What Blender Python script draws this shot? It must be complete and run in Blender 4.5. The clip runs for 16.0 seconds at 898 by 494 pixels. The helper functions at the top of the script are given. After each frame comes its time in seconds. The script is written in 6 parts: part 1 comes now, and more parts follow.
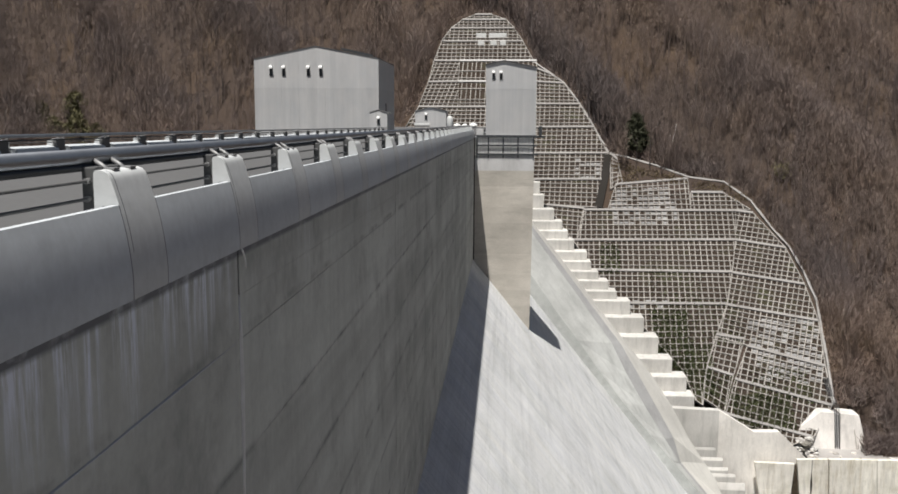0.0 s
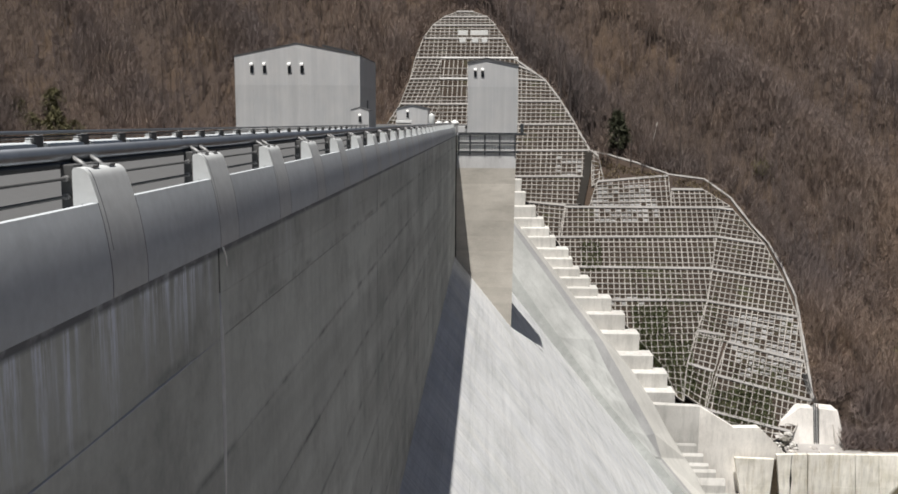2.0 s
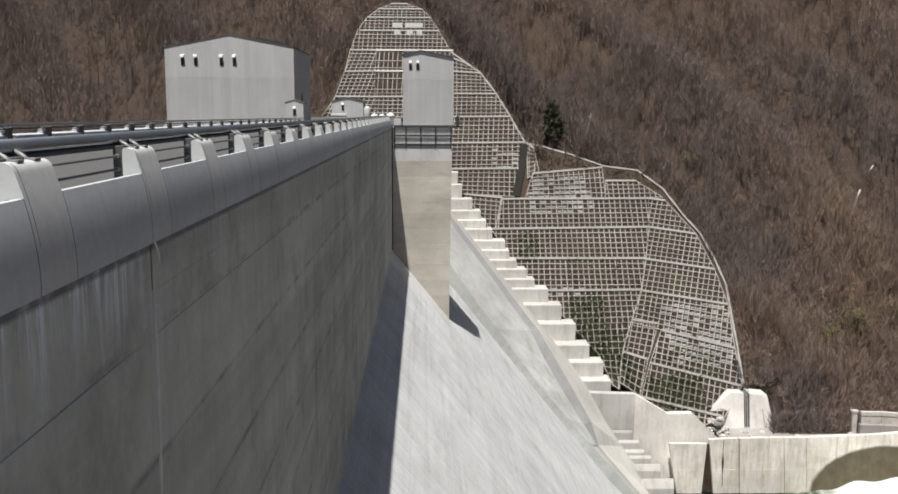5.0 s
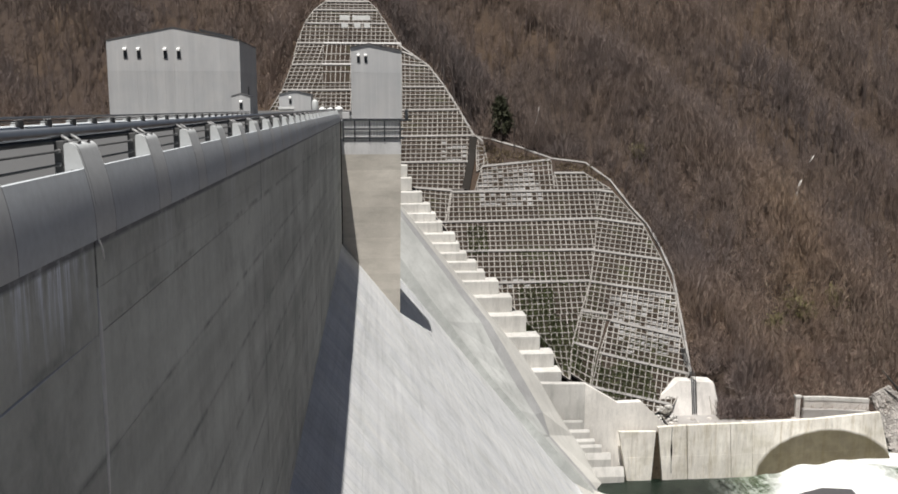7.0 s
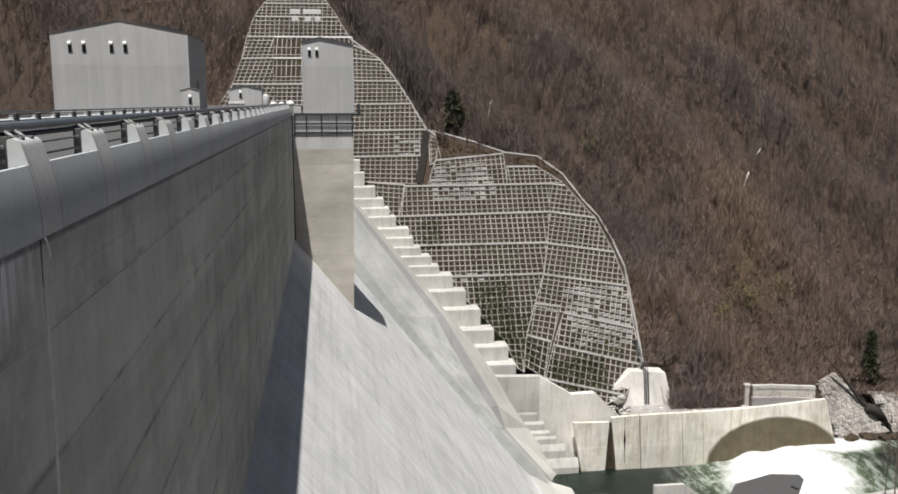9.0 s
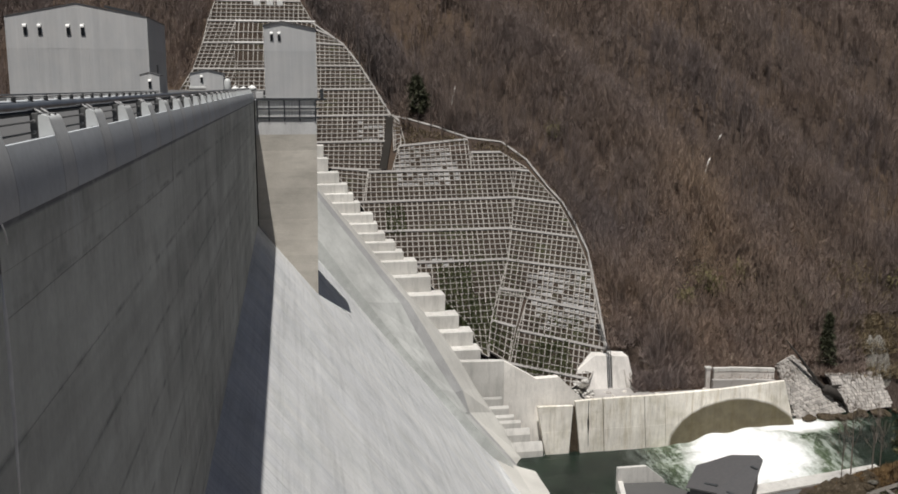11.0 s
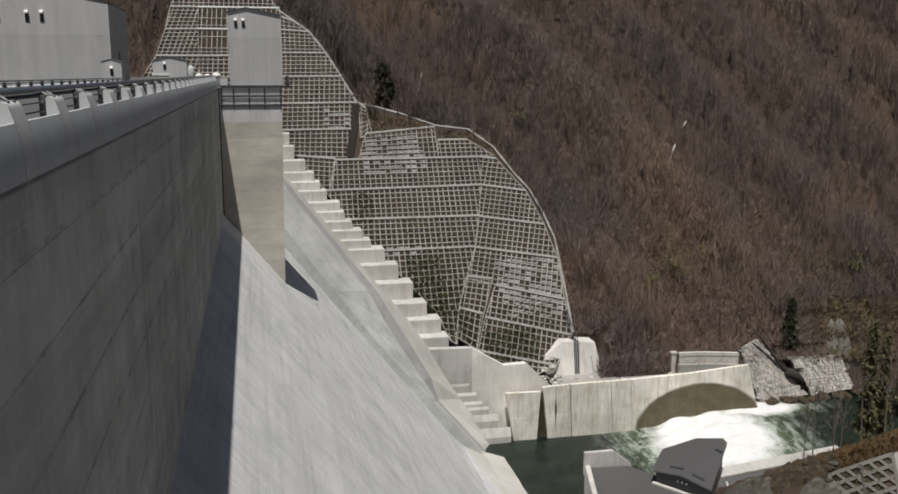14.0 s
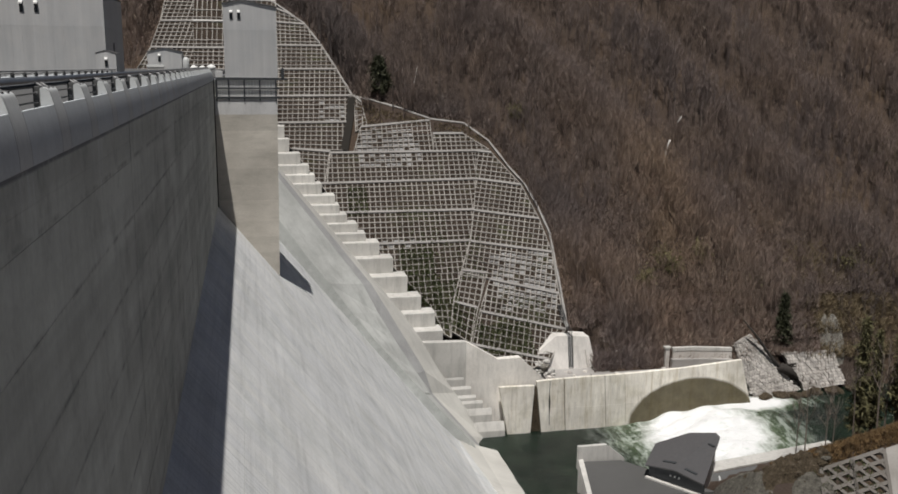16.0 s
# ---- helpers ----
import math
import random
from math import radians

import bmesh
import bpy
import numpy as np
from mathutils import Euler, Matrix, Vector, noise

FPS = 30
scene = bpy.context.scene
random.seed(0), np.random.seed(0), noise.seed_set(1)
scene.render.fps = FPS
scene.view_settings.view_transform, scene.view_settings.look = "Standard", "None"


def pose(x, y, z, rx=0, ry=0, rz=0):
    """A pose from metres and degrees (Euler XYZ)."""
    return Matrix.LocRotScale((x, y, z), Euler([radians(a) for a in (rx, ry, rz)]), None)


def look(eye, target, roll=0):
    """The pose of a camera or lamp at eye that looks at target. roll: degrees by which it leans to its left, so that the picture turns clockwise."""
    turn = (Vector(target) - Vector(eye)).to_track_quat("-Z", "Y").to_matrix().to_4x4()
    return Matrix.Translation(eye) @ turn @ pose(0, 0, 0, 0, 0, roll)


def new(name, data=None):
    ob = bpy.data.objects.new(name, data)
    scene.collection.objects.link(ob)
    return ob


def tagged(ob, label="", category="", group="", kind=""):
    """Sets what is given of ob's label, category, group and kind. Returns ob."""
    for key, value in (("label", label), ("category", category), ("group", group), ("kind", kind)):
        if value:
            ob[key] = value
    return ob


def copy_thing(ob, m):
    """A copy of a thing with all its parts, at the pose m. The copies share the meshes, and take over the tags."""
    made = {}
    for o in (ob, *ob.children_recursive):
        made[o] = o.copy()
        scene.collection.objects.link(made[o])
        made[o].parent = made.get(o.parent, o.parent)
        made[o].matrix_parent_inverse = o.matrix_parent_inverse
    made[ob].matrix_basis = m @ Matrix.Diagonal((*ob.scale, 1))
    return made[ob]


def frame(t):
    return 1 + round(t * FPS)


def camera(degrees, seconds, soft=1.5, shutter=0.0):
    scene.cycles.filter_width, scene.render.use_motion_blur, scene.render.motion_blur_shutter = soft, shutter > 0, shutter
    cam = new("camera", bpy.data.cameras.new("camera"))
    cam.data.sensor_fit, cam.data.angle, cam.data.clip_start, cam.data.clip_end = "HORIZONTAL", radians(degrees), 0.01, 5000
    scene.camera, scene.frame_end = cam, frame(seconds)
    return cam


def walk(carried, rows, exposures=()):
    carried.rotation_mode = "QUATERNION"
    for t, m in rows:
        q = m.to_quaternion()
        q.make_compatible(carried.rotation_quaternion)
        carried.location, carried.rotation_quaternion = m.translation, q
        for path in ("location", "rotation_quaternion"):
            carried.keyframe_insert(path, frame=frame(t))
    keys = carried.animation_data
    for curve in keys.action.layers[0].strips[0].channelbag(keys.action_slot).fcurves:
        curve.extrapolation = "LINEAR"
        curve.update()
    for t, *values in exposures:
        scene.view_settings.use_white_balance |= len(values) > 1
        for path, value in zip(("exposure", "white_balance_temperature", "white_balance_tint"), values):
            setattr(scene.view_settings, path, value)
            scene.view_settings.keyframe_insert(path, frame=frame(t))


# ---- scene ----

# the camera stands on the crest's edge and turns downstream
cam = camera(52.21, 16.0, soft=1.7)
walk(cam, [
    (0.0, pose(0, 0, 1.4, 82.050, -0.244, 3.542)),
    (0.5, pose(0, 0, 1.4, 82.037, -0.300, 3.394)),
    (1.0, pose(0, 0, 1.4, 81.898, -0.369, 3.231)),
    (1.5, pose(0, 0, 1.4, 81.835, -0.319, 2.794)),
    (2.0, pose(0, 0, 1.4, 81.895, -0.310, 2.407)),
    (2.5, pose(0, 0, 1.4, 82.059, -0.336, 1.817)),
    (3.0, pose(0, 0, 1.4, 81.981, -0.393, 1.262)),
    (3.5, pose(0, 0, 1.4, 81.867, -0.406, 0.575)),
    (4.0, pose(0, 0, 1.4, 81.544, -0.437, -0.052)),
    (6.5, pose(0, 0, 1.4, 81.378, 0.049, -4.039)),
    (7.0, pose(0, 0, 1.4, 81.049, -0.041, -4.739)),
    (7.5, pose(0, 0, 1.4, 80.885, 0.153, -5.448)),
    (8.0, pose(0, 0, 1.4, 80.928, 0.298, -6.097)),
    (8.5, pose(0, 0, 1.4, 80.847, 0.193, -6.798)),
    (9.0, pose(0, 0, 1.4, 80.697, 0.056, -7.682)),
    (11.5, pose(0, 0, 1.4, 79.719, 0.005, -10.152)),
    (12.0, pose(0, 0, 1.4, 79.866, 0.222, -10.207)),
    (12.5, pose(0, 0, 1.4, 79.501, -0.242, -10.061)),
    (13.0, pose(0, 0, 1.4, 79.238, -0.193, -10.896)),
    (13.5, pose(0, 0, 1.4, 79.462, -0.236, -11.799)),
    (14.0, pose(0, 0, 1.4, 79.032, -0.149, -11.970)),
    (14.5, pose(0, 0, 1.4, 79.100, -0.379, -12.060)),
    (15.0, pose(0, 0, 1.4, 78.861, -0.678, -12.369)),
    (15.5, pose(0, 0, 1.4, 78.796, -0.521, -12.397)),
    (16.0, pose(0, 0, 1.4, 78.640, -0.517, -12.233)),
], [(0, 0.25), (4, 0.25), (6.5, 0.2), (9, 0.13), (11.5, -0.18), (12.5, -0.26), (16, -0.32)])

# ---- light: high spring sun, clear sky ----
SUN_TO = Vector((0.115, 0.35, -1.0)).normalized()
world = bpy.data.worlds.new("world")
scene.world = world
world.use_nodes = True
wn = world.node_tree.nodes
sky = wn.new("ShaderNodeTexSky")
sky.sky_type = "NISHITA"
sky.sun_disc = False
sky.sun_elevation = math.asin(-SUN_TO.z)
sky.sun_rotation = math.atan2(-SUN_TO.x, -SUN_TO.y)
world.node_tree.links.new(sky.outputs[0], wn["Background"].inputs[0])
wn["Background"].inputs[1].default_value = 0.026
sun = new("sun", bpy.data.lights.new("sun", "SUN"))
sun.data.energy = 5.0
sun.data.angle = radians(0.5)
sun.data.color = (1.0, 0.965, 0.915)
sun.matrix_world = look((0, 0, 200), Vector((0, 0, 200)) + SUN_TO)


# ---- materials ----
def nodes_of(name):
    m = bpy.data.materials.new(name)
    m.use_nodes = True
    t = m.node_tree
    return m, t, t.nodes["Principled BSDF"]


def noise_node(t, scale, detail=5.0, stretch=(1, 1, 1), rough=0.6):
    co = t.nodes.new("ShaderNodeTexCoord")
    mp = t.nodes.new("ShaderNodeMapping")
    mp.inputs["Scale"].default_value = stretch
    t.links.new(co.outputs["Object"], mp.inputs["Vector"])
    n = t.nodes.new("ShaderNodeTexNoise")
    n.inputs["Scale"].default_value = scale
    n.inputs["Detail"].default_value = detail
    n.inputs["Roughness"].default_value = rough
    t.links.new(mp.outputs[0], n.inputs["Vector"])
    return n.outputs["Fac"]


def ramp(t, fac, stops):
    r = t.nodes.new("ShaderNodeValToRGB")
    while len(r.color_ramp.elements) < len(stops):
        r.color_ramp.elements.new(0.5)
    for e, (p, c) in zip(r.color_ramp.elements, stops):
        e.position = p
        e.color = (*c, 1) if len(c) == 3 else c
    t.links.new(fac, r.inputs[0])
    return r.outputs[0]


def mix(t, fac, a, b, mode="MIX"):
    m = t.nodes.new("ShaderNodeMix")
    m.data_type = "RGBA"
    m.blend_type = mode
    if isinstance(fac, float):
        m.inputs[0].default_value = fac
    else:
        t.links.new(fac, m.inputs[0])
    for s, v in ((6, a), (7, b)):
        if isinstance(v, tuple):
            m.inputs[s].default_value = (*v, 1)
        else:
            t.links.new(v, m.inputs[s])
    return m.outputs[2]


def bump(t, bsdf, fac, strength, distance):
    b = t.nodes.new("ShaderNodeBump")
    b.inputs["Strength"].default_value = strength
    b.inputs["Distance"].default_value = distance
    t.links.new(fac, b.inputs["Height"])
    t.links.new(b.outputs[0], bsdf.inputs["Normal"])


def grey(v, warm=0.0):
    return (v * (1 + warm), v, v * (1 - warm))


def concrete(name, base, warm=0.03, streak=0.5, streak_axis=(2.2, 2.2, 0.06), blotch=0.25, rough=0.85, dark=0.55, fine=0.35, vary=0.1, tint=(1, 1, 1)):
    """Cast concrete: cloudy tone, fine grain, run-off streaks along one axis."""
    m, t, b = nodes_of(name)
    cloud = ramp(t, noise_node(t, 0.18, 6), [(0.3, grey(base * (1 - blotch), warm)), (0.7, grey(base * (1 + blotch * 0.6), warm * 0.6))])
    grain = noise_node(t, 9.0, 6)
    c = mix(t, fine, cloud, ramp(t, grain, [(0.35, grey(base * 0.8, warm)), (0.65, grey(base * 1.15, warm))]))
    if streak:
        s = noise_node(t, 1.0, 6, streak_axis, 0.7)
        c = mix(t, ramp(t, s, [(0.48, (0, 0, 0)), (0.75, (streak,) * 3)]), c, grey(base * dark, warm))
        s2 = noise_node(t, 2.3, 4, streak_axis, 0.6)
        c = mix(t, ramp(t, s2, [(0.6, (0, 0, 0)), (0.8, (streak * 0.5,) * 3)]), c, grey(min(base * 1.35, 0.85), warm))
    oi = t.nodes.new("ShaderNodeObjectInfo")
    tone = ramp(t, oi.outputs["Random"], [(0.0, tuple(v * (1 - vary) for v in tint)), (1.0, tint)])
    c = mix(t, 1.0, c, tone, "MULTIPLY")
    t.links.new(c, b.inputs["Base Color"])
    b.inputs["Roughness"].default_value = rough
    bump(t, b, grain, 0.25, 0.01)
    return m


def painted(name, color, rough=0.5, metal=0.0, vary=0.12, scale=3.0):
    m, t, b = nodes_of(name)
    n = noise_node(t, scale, 5)
    lo, hi = tuple(v * (1 - vary) for v in color), tuple(min(1, v * (1 + vary)) for v in color)
    t.links.new(ramp(t, n, [(0.3, lo), (0.7, hi)]), b.inputs["Base Color"])
    b.inputs["Roughness"].default_value = rough
    b.inputs["Metallic"].default_value = metal
    bump(t, b, noise_node(t, 30, 3), 0.08, 0.004)
    return m


def matt(m, level=0.08):
    """Dull, porous ground with next to no sheen."""
    m.node_tree.nodes["Principled BSDF"].inputs["Specular IOR Level"].default_value = level
    return m


def band(t, value, a, b):
    """0 at a, 1 at b, straight between."""
    r = t.nodes.new("ShaderNodeMapRange")
    r.inputs[1].default_value, r.inputs[2].default_value = a, b
    t.links.new(value, r.inputs[0])
    return r.outputs[0]


def wall_concrete():
    """The crest wall: dark weathering, and white lime runs that hang from the joint under the parapet."""
    m = concrete("wall_concrete", 0.63, 0.0, 0.35, (2.4, 2.4, 0.1), 0.26, dark=0.6, vary=0.1, fine=0.25, tint=(0.97, 1.0, 0.93))
    t = m.node_tree
    b = t.nodes["Principled BSDF"]
    under = b.inputs["Base Color"].links[0].from_socket
    co = t.nodes.new("ShaderNodeTexCoord")
    sep = t.nodes.new("ShaderNodeSeparateXYZ")
    t.links.new(co.outputs["Object"], sep.inputs[0])
    # broad stains and lifts of slightly different pours
    patch = ramp(t, noise_node(t, 0.5, 7, (1, 1, 0.8), 0.72), [(0.36, (0.72,) * 3), (0.5, (0.97,) * 3), (0.68, (1.07,) * 3)])
    c = mix(t, 1.0, under, patch, "MULTIPLY")
    pour = ramp(t, noise_node(t, 1.0, 3, (0.03, 0.03, 0.9)), [(0.4, (0.86,) * 3), (0.6, (1.05,) * 3)])
    c = mix(t, 1.0, c, pour, "MULTIPLY")
    saw = t.nodes.new("ShaderNodeMath")
    saw.operation = "PINGPONG"
    saw.inputs[1].default_value = 0.75
    shift = t.nodes.new("ShaderNodeMath")
    shift.operation = "ADD"
    shift.inputs[1].default_value = 25.05
    t.links.new(sep.outputs[2], shift.inputs[0])
    t.links.new(shift.outputs[0], saw.inputs[0])
    at_lift = band(t, saw.outputs[0], 0.09, 0.01)
    worn = ramp(t, noise_node(t, 0.8, 6, (1, 1, 1), 0.7), [(0.45, (0, 0, 0)), (0.62, (0.6,) * 3)])
    c = mix(t, mix(t, 1.0, worn, at_lift, "MULTIPLY"), c, (0.13, 0.13, 0.125))
    # lime: short ragged runs, thickest on the block beside the first joint
    ragged = t.nodes.new("ShaderNodeMath")
    ragged.operation = "MULTIPLY_ADD"
    ragged.inputs[1].default_value = 2.6
    t.links.new(noise_node(t, 1.0, 4, (2.6, 2.6, 0.02), 0.7), ragged.inputs[0])
    t.links.new(sep.outputs[2], ragged.inputs[2])
    fade = band(t, ragged.outputs[0], 0.35, 1.25)
    runs = ramp(t, noise_node(t, 1.0, 6, (8, 8, 0.7), 0.8), [(0.42, (0, 0, 0)), (0.6, (1,) * 3)])
    broad = ramp(t, noise_node(t, 1.0, 4, (3.2, 3.2, 0.15), 0.7), [(0.38, (0.05,) * 3), (0.52, (1,) * 3)])
    runs = mix(t, 1.0, runs, broad, "MULTIPLY")
    k = mix(t, 1.0, runs, fade, "MULTIPLY")
    near = mix(t, 1.0, band(t, sep.outputs[1], 10.2, 9.0), (1.0, 1.0, 1.0), "MULTIPLY")
    some = ramp(t, noise_node(t, 0.2, 2, (1, 1, 0.01)), [(0.5, (0.04,) * 3), (0.62, (0.3,) * 3)])
    k = mix(t, 1.0, k, mix(t, 1.0, near, some, "LIGHTEN"), "MULTIPLY")
    k = mix(t, 1.0, k, (1.6, 1.6, 1.6), "MULTIPLY")
    c = mix(t, k, c, (0.86, 0.9, 0.97))
    # ragged damp line under the parapet, with the shade there painted in
    drip_shade = band(t, sep.outputs[2], -0.18, -0.13)
    edge = mix(t, 1.0, ramp(t, noise_node(t, 2.5, 5, (1, 1, 2)), [(0.3, (0.5,) * 3), (0.5, (1.0,) * 3)]), drip_shade, "MULTIPLY")
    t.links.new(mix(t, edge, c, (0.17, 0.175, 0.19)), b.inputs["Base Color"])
    return m


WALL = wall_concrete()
CAP = concrete("cap_concrete", 0.6, -0.01, 0.25, (1.2, 1.2, 0.2), 0.14, fine=0.25, vary=0.04, tint=(0.955, 1.0, 1.03))
POST = concrete("post_concrete", 0.64, 0.0, 0.2, (5, 5, 0.6), 0.12, fine=0.25, tint=(0.975, 1.0, 1.0))
def spillway_concrete():
    """Pale face worn by water: fine scratches and broad washes down the fall."""
    m = concrete("spillway_concrete", 0.72, -0.005, 0.35, (0.05, 2.6, 0.05), 0.14, dark=0.7, vary=0.05)
    t = m.node_tree
    b = t.nodes["Principled BSDF"]
    c = b.inputs["Base Color"].links[0].from_socket
    scratch = ramp(t, noise_node(t, 1.0, 6, (0.12, 5.5, 0.12), 0.8), [(0.36, (0.8,) * 3), (0.5, (0.99,) * 3), (0.64, (1.04,) * 3)])
    c = mix(t, 1.0, c, scratch, "MULTIPLY")
    level = ramp(t, noise_node(t, 1.0, 6, (1.7, 0.05, 1.7), 0.75), [(0.36, (0.87,) * 3), (0.5, (1.0,) * 3), (0.64, (1.04,) * 3)])
    c = mix(t, 1.0, c, level, "MULTIPLY")
    blot = ramp(t, noise_node(t, 0.35, 8, (1, 0.6, 1), 0.75), [(0.36, (0.86, 0.87, 0.86)), (0.52, (1.0,) * 3), (0.66, (1.05,) * 3)])
    c = mix(t, 1.0, c, blot, "MULTIPLY")
    wash = ramp(t, noise_node(t, 1.0, 5, (0.12, 0.55, 0.12), 0.65), [(0.34, (0.9, 0.91, 0.93)), (0.55, (1.0, 1.0, 0.99)), (0.7, (1.05, 1.04, 1.01))])
    t.links.new(mix(t, 1.0, c, wash, "MULTIPLY"), b.inputs["Base Color"])
    return m


FACE = spillway_concrete()
FACE_OLD = concrete("weathered_concrete", 0.64, 0.01, 0.7, (1.2, 1.2, 0.35), 0.3, dark=0.62, vary=0.12, tint=(0.97, 1.0, 0.97))
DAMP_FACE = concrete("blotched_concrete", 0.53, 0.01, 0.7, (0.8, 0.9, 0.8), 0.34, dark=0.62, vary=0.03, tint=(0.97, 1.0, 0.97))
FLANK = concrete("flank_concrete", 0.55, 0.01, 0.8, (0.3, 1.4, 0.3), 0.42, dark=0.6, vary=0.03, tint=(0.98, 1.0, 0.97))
# darker mix: colours in the crease's shade; also lines the anchor's drain channel
CREASE = concrete("dark_concrete", 0.4, 0.01, 0.6, (0.3, 0.8, 0.3), 0.3, dark=0.55, vary=0.03)
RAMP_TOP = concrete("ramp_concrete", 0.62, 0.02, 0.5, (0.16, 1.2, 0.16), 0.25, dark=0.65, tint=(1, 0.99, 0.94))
CAPSTONE = concrete("cap_block_concrete", 0.6, 0.01, 0.6, (1.6, 1.6, 0.25), 0.3, dark=0.6)
TOWER = concrete("tower_concrete", 0.57, 0.04, 0.7, (0.3, 0.3, 1.3), 0.4, dark=0.62, vary=0.22, tint=(1.0, 0.965, 0.885))
STEP = concrete("step_concrete", 0.6, 0.025, 0.6, (1.2, 1.2, 0.2), 0.3, dark=0.45, vary=0.15, tint=(1, 0.99, 0.955))
def basin_concrete():
    """The basin wall with the brown damp arch where the spray strikes it."""
    m = concrete("basin_concrete", 0.88, 0.035, 0.6, (2.4, 2.4, 0.4), 0.34, dark=0.5, vary=0.12, tint=(1, 0.98, 0.925))
    t = m.node_tree
    b = t.nodes["Principled BSDF"]
    under = b.inputs["Base Color"].links[0].from_socket
    co = t.nodes.new("ShaderNodeTexCoord")
    mp = t.nodes.new("ShaderNodeMapping")
    mp.vector_type = "POINT"
    mp.inputs["Location"].default_value = (-62.6 / 10.9, 0, 50.4 / 7.42)
    mp.inputs["Scale"].default_value = (1 / 10.9, 0, 1 / 7.42)
    t.links.new(co.outputs["Object"], mp.inputs["Vector"])
    ln = t.nodes.new("ShaderNodeVectorMath")
    ln.operation = "LENGTH"
    t.links.new(mp.outputs[0], ln.inputs[0])
    add = t.nodes.new("ShaderNodeMath")
    add.operation = "MULTIPLY_ADD"
    add.inputs[1].default_value = 0.07
    t.links.new(noise_node(t, 0.5, 5), add.inputs[0])
    t.links.new(ln.outputs["Value"], add.inputs[2])
    wet = ramp(t, add.outputs[0], [(0.95, (0.94,) * 3), (1.04, (0, 0, 0))])
    damp = ramp(t, noise_node(t, 0.8, 4), [(0.35, (0.075, 0.06, 0.026)), (0.65, (0.11, 0.09, 0.044))])
    runs = ramp(t, noise_node(t, 1.0, 7, (1.5, 1.5, 0.1), 0.75), [(0.36, (0.74, 0.7, 0.62)), (0.47, (0.97, 0.965, 0.95)), (0.62, (1.06, 1.06, 1.05))])
    stain = ramp(t, noise_node(t, 0.3, 7, (1, 1, 1.3), 0.7), [(0.36, (0.84, 0.83, 0.79)), (0.52, (1.0,) * 3), (0.66, (1.04,) * 3)])
    under = mix(t, 1.0, mix(t, 1.0, under, runs, "MULTIPLY"), stain, "MULTIPLY")
    t.links.new(mix(t, wet, under, damp), b.inputs["Base Color"])
    return m


BASIN = basin_concrete()
GUIDE = concrete("guide_concrete", 0.78, 0.03, 0.6, (2.0, 2.0, 0.3), 0.34, dark=0.5, tint=(1, 0.98, 0.94))
BEAM = concrete("lattice_concrete", 0.4, 0.05, 0.4, (1, 1, 0.3), 0.35, dark=0.5, vary=0.28, tint=(1, 0.975, 0.935))
BERM = concrete("berm_concrete", 0.31, 0.06, 0.2, (1, 1, 0.4), 0.25)
PALE_BERM = concrete("pale_berm_concrete", 0.5, 0.03, 0.2, (1, 1, 0.4), 0.2)
ASPHALT = concrete("road_asphalt", 0.11, 0.0, 0.0, blotch=0.1)
PALE_FILL = concrete("sprayed_mortar", 0.33, 0.02, 0.0, blotch=0.4, vary=0.35)
STONE = concrete("bank_stone", 0.6, 0.085, 0.0, blotch=0.45, vary=0.45)
ANCHOR = concrete("anchor_concrete", 0.78, 0.03, 0.7, (0.9, 0.9, 0.2), 0.34, dark=0.55, tint=(1, 0.98, 0.95))
TERRACE = concrete("terrace_gravel", 0.36, 0.06, 0.0, blotch=0.4)
def broken_ground(name, low, mid, high):
    """Broken rock and rubble: dark cracks, paler faces, a coarse relief."""
    m, t, b = nodes_of(name)
    coarse = noise_node(t, 1.6, 8, (1, 1, 1.4), 0.75)
    fine = noise_node(t, 7.0, 6, rough=0.7)
    c = ramp(t, coarse, [(0.34, low), (0.46, mid), (0.54, mid), (0.66, high)])
    c = mix(t, 1.0, c, ramp(t, fine, [(0.35, (0.6,) * 3), (0.65, (1.25,) * 3)]), "MULTIPLY")
    t.links.new(c, b.inputs["Base Color"])
    b.inputs["Roughness"].default_value = 0.95
    bump(t, b, coarse, 1.0, 0.5)
    return matt(m)


OUTCROP = broken_ground("brown_rock", (0.03, 0.023, 0.016), (0.095, 0.075, 0.052), (0.2, 0.165, 0.125))
SCREE = broken_ground("pale_scree", (0.12, 0.11, 0.095), (0.27, 0.255, 0.225), (0.42, 0.4, 0.36))
RUBBLE = broken_ground("grey_rubble", (0.05, 0.047, 0.04), (0.15, 0.14, 0.12), (0.26, 0.245, 0.215))
JOINTING = matt(concrete("stone_mortar", 0.3, 0.08, 0.0, blotch=0.4))
ROCK = matt(concrete("bank_rock", 0.15, 0.1, 0.0, blotch=0.5, vary=0.35))
FLAT_ROOF = concrete("roof_membrane", 0.09, 0.02, 0.0, blotch=0.2)
BANK_BEAM = concrete("bank_frame_concrete", 0.14, 0.13, 0.3, (1, 1, 0.3), 0.35)
TRENCH = matt(concrete("dark_trench", 0.032, 0.12, 0.0, blotch=0.3))
STRAW = painted("straw_grass", (0.21, 0.165, 0.1), 1.0, vary=0.35, scale=0.6)
DARK_TWIG = painted("dark_bark", (0.06, 0.047, 0.042), 0.95, vary=0.3)
DARK_BARK = painted("wet_bark", (0.035, 0.03, 0.026), 0.9, vary=0.4)
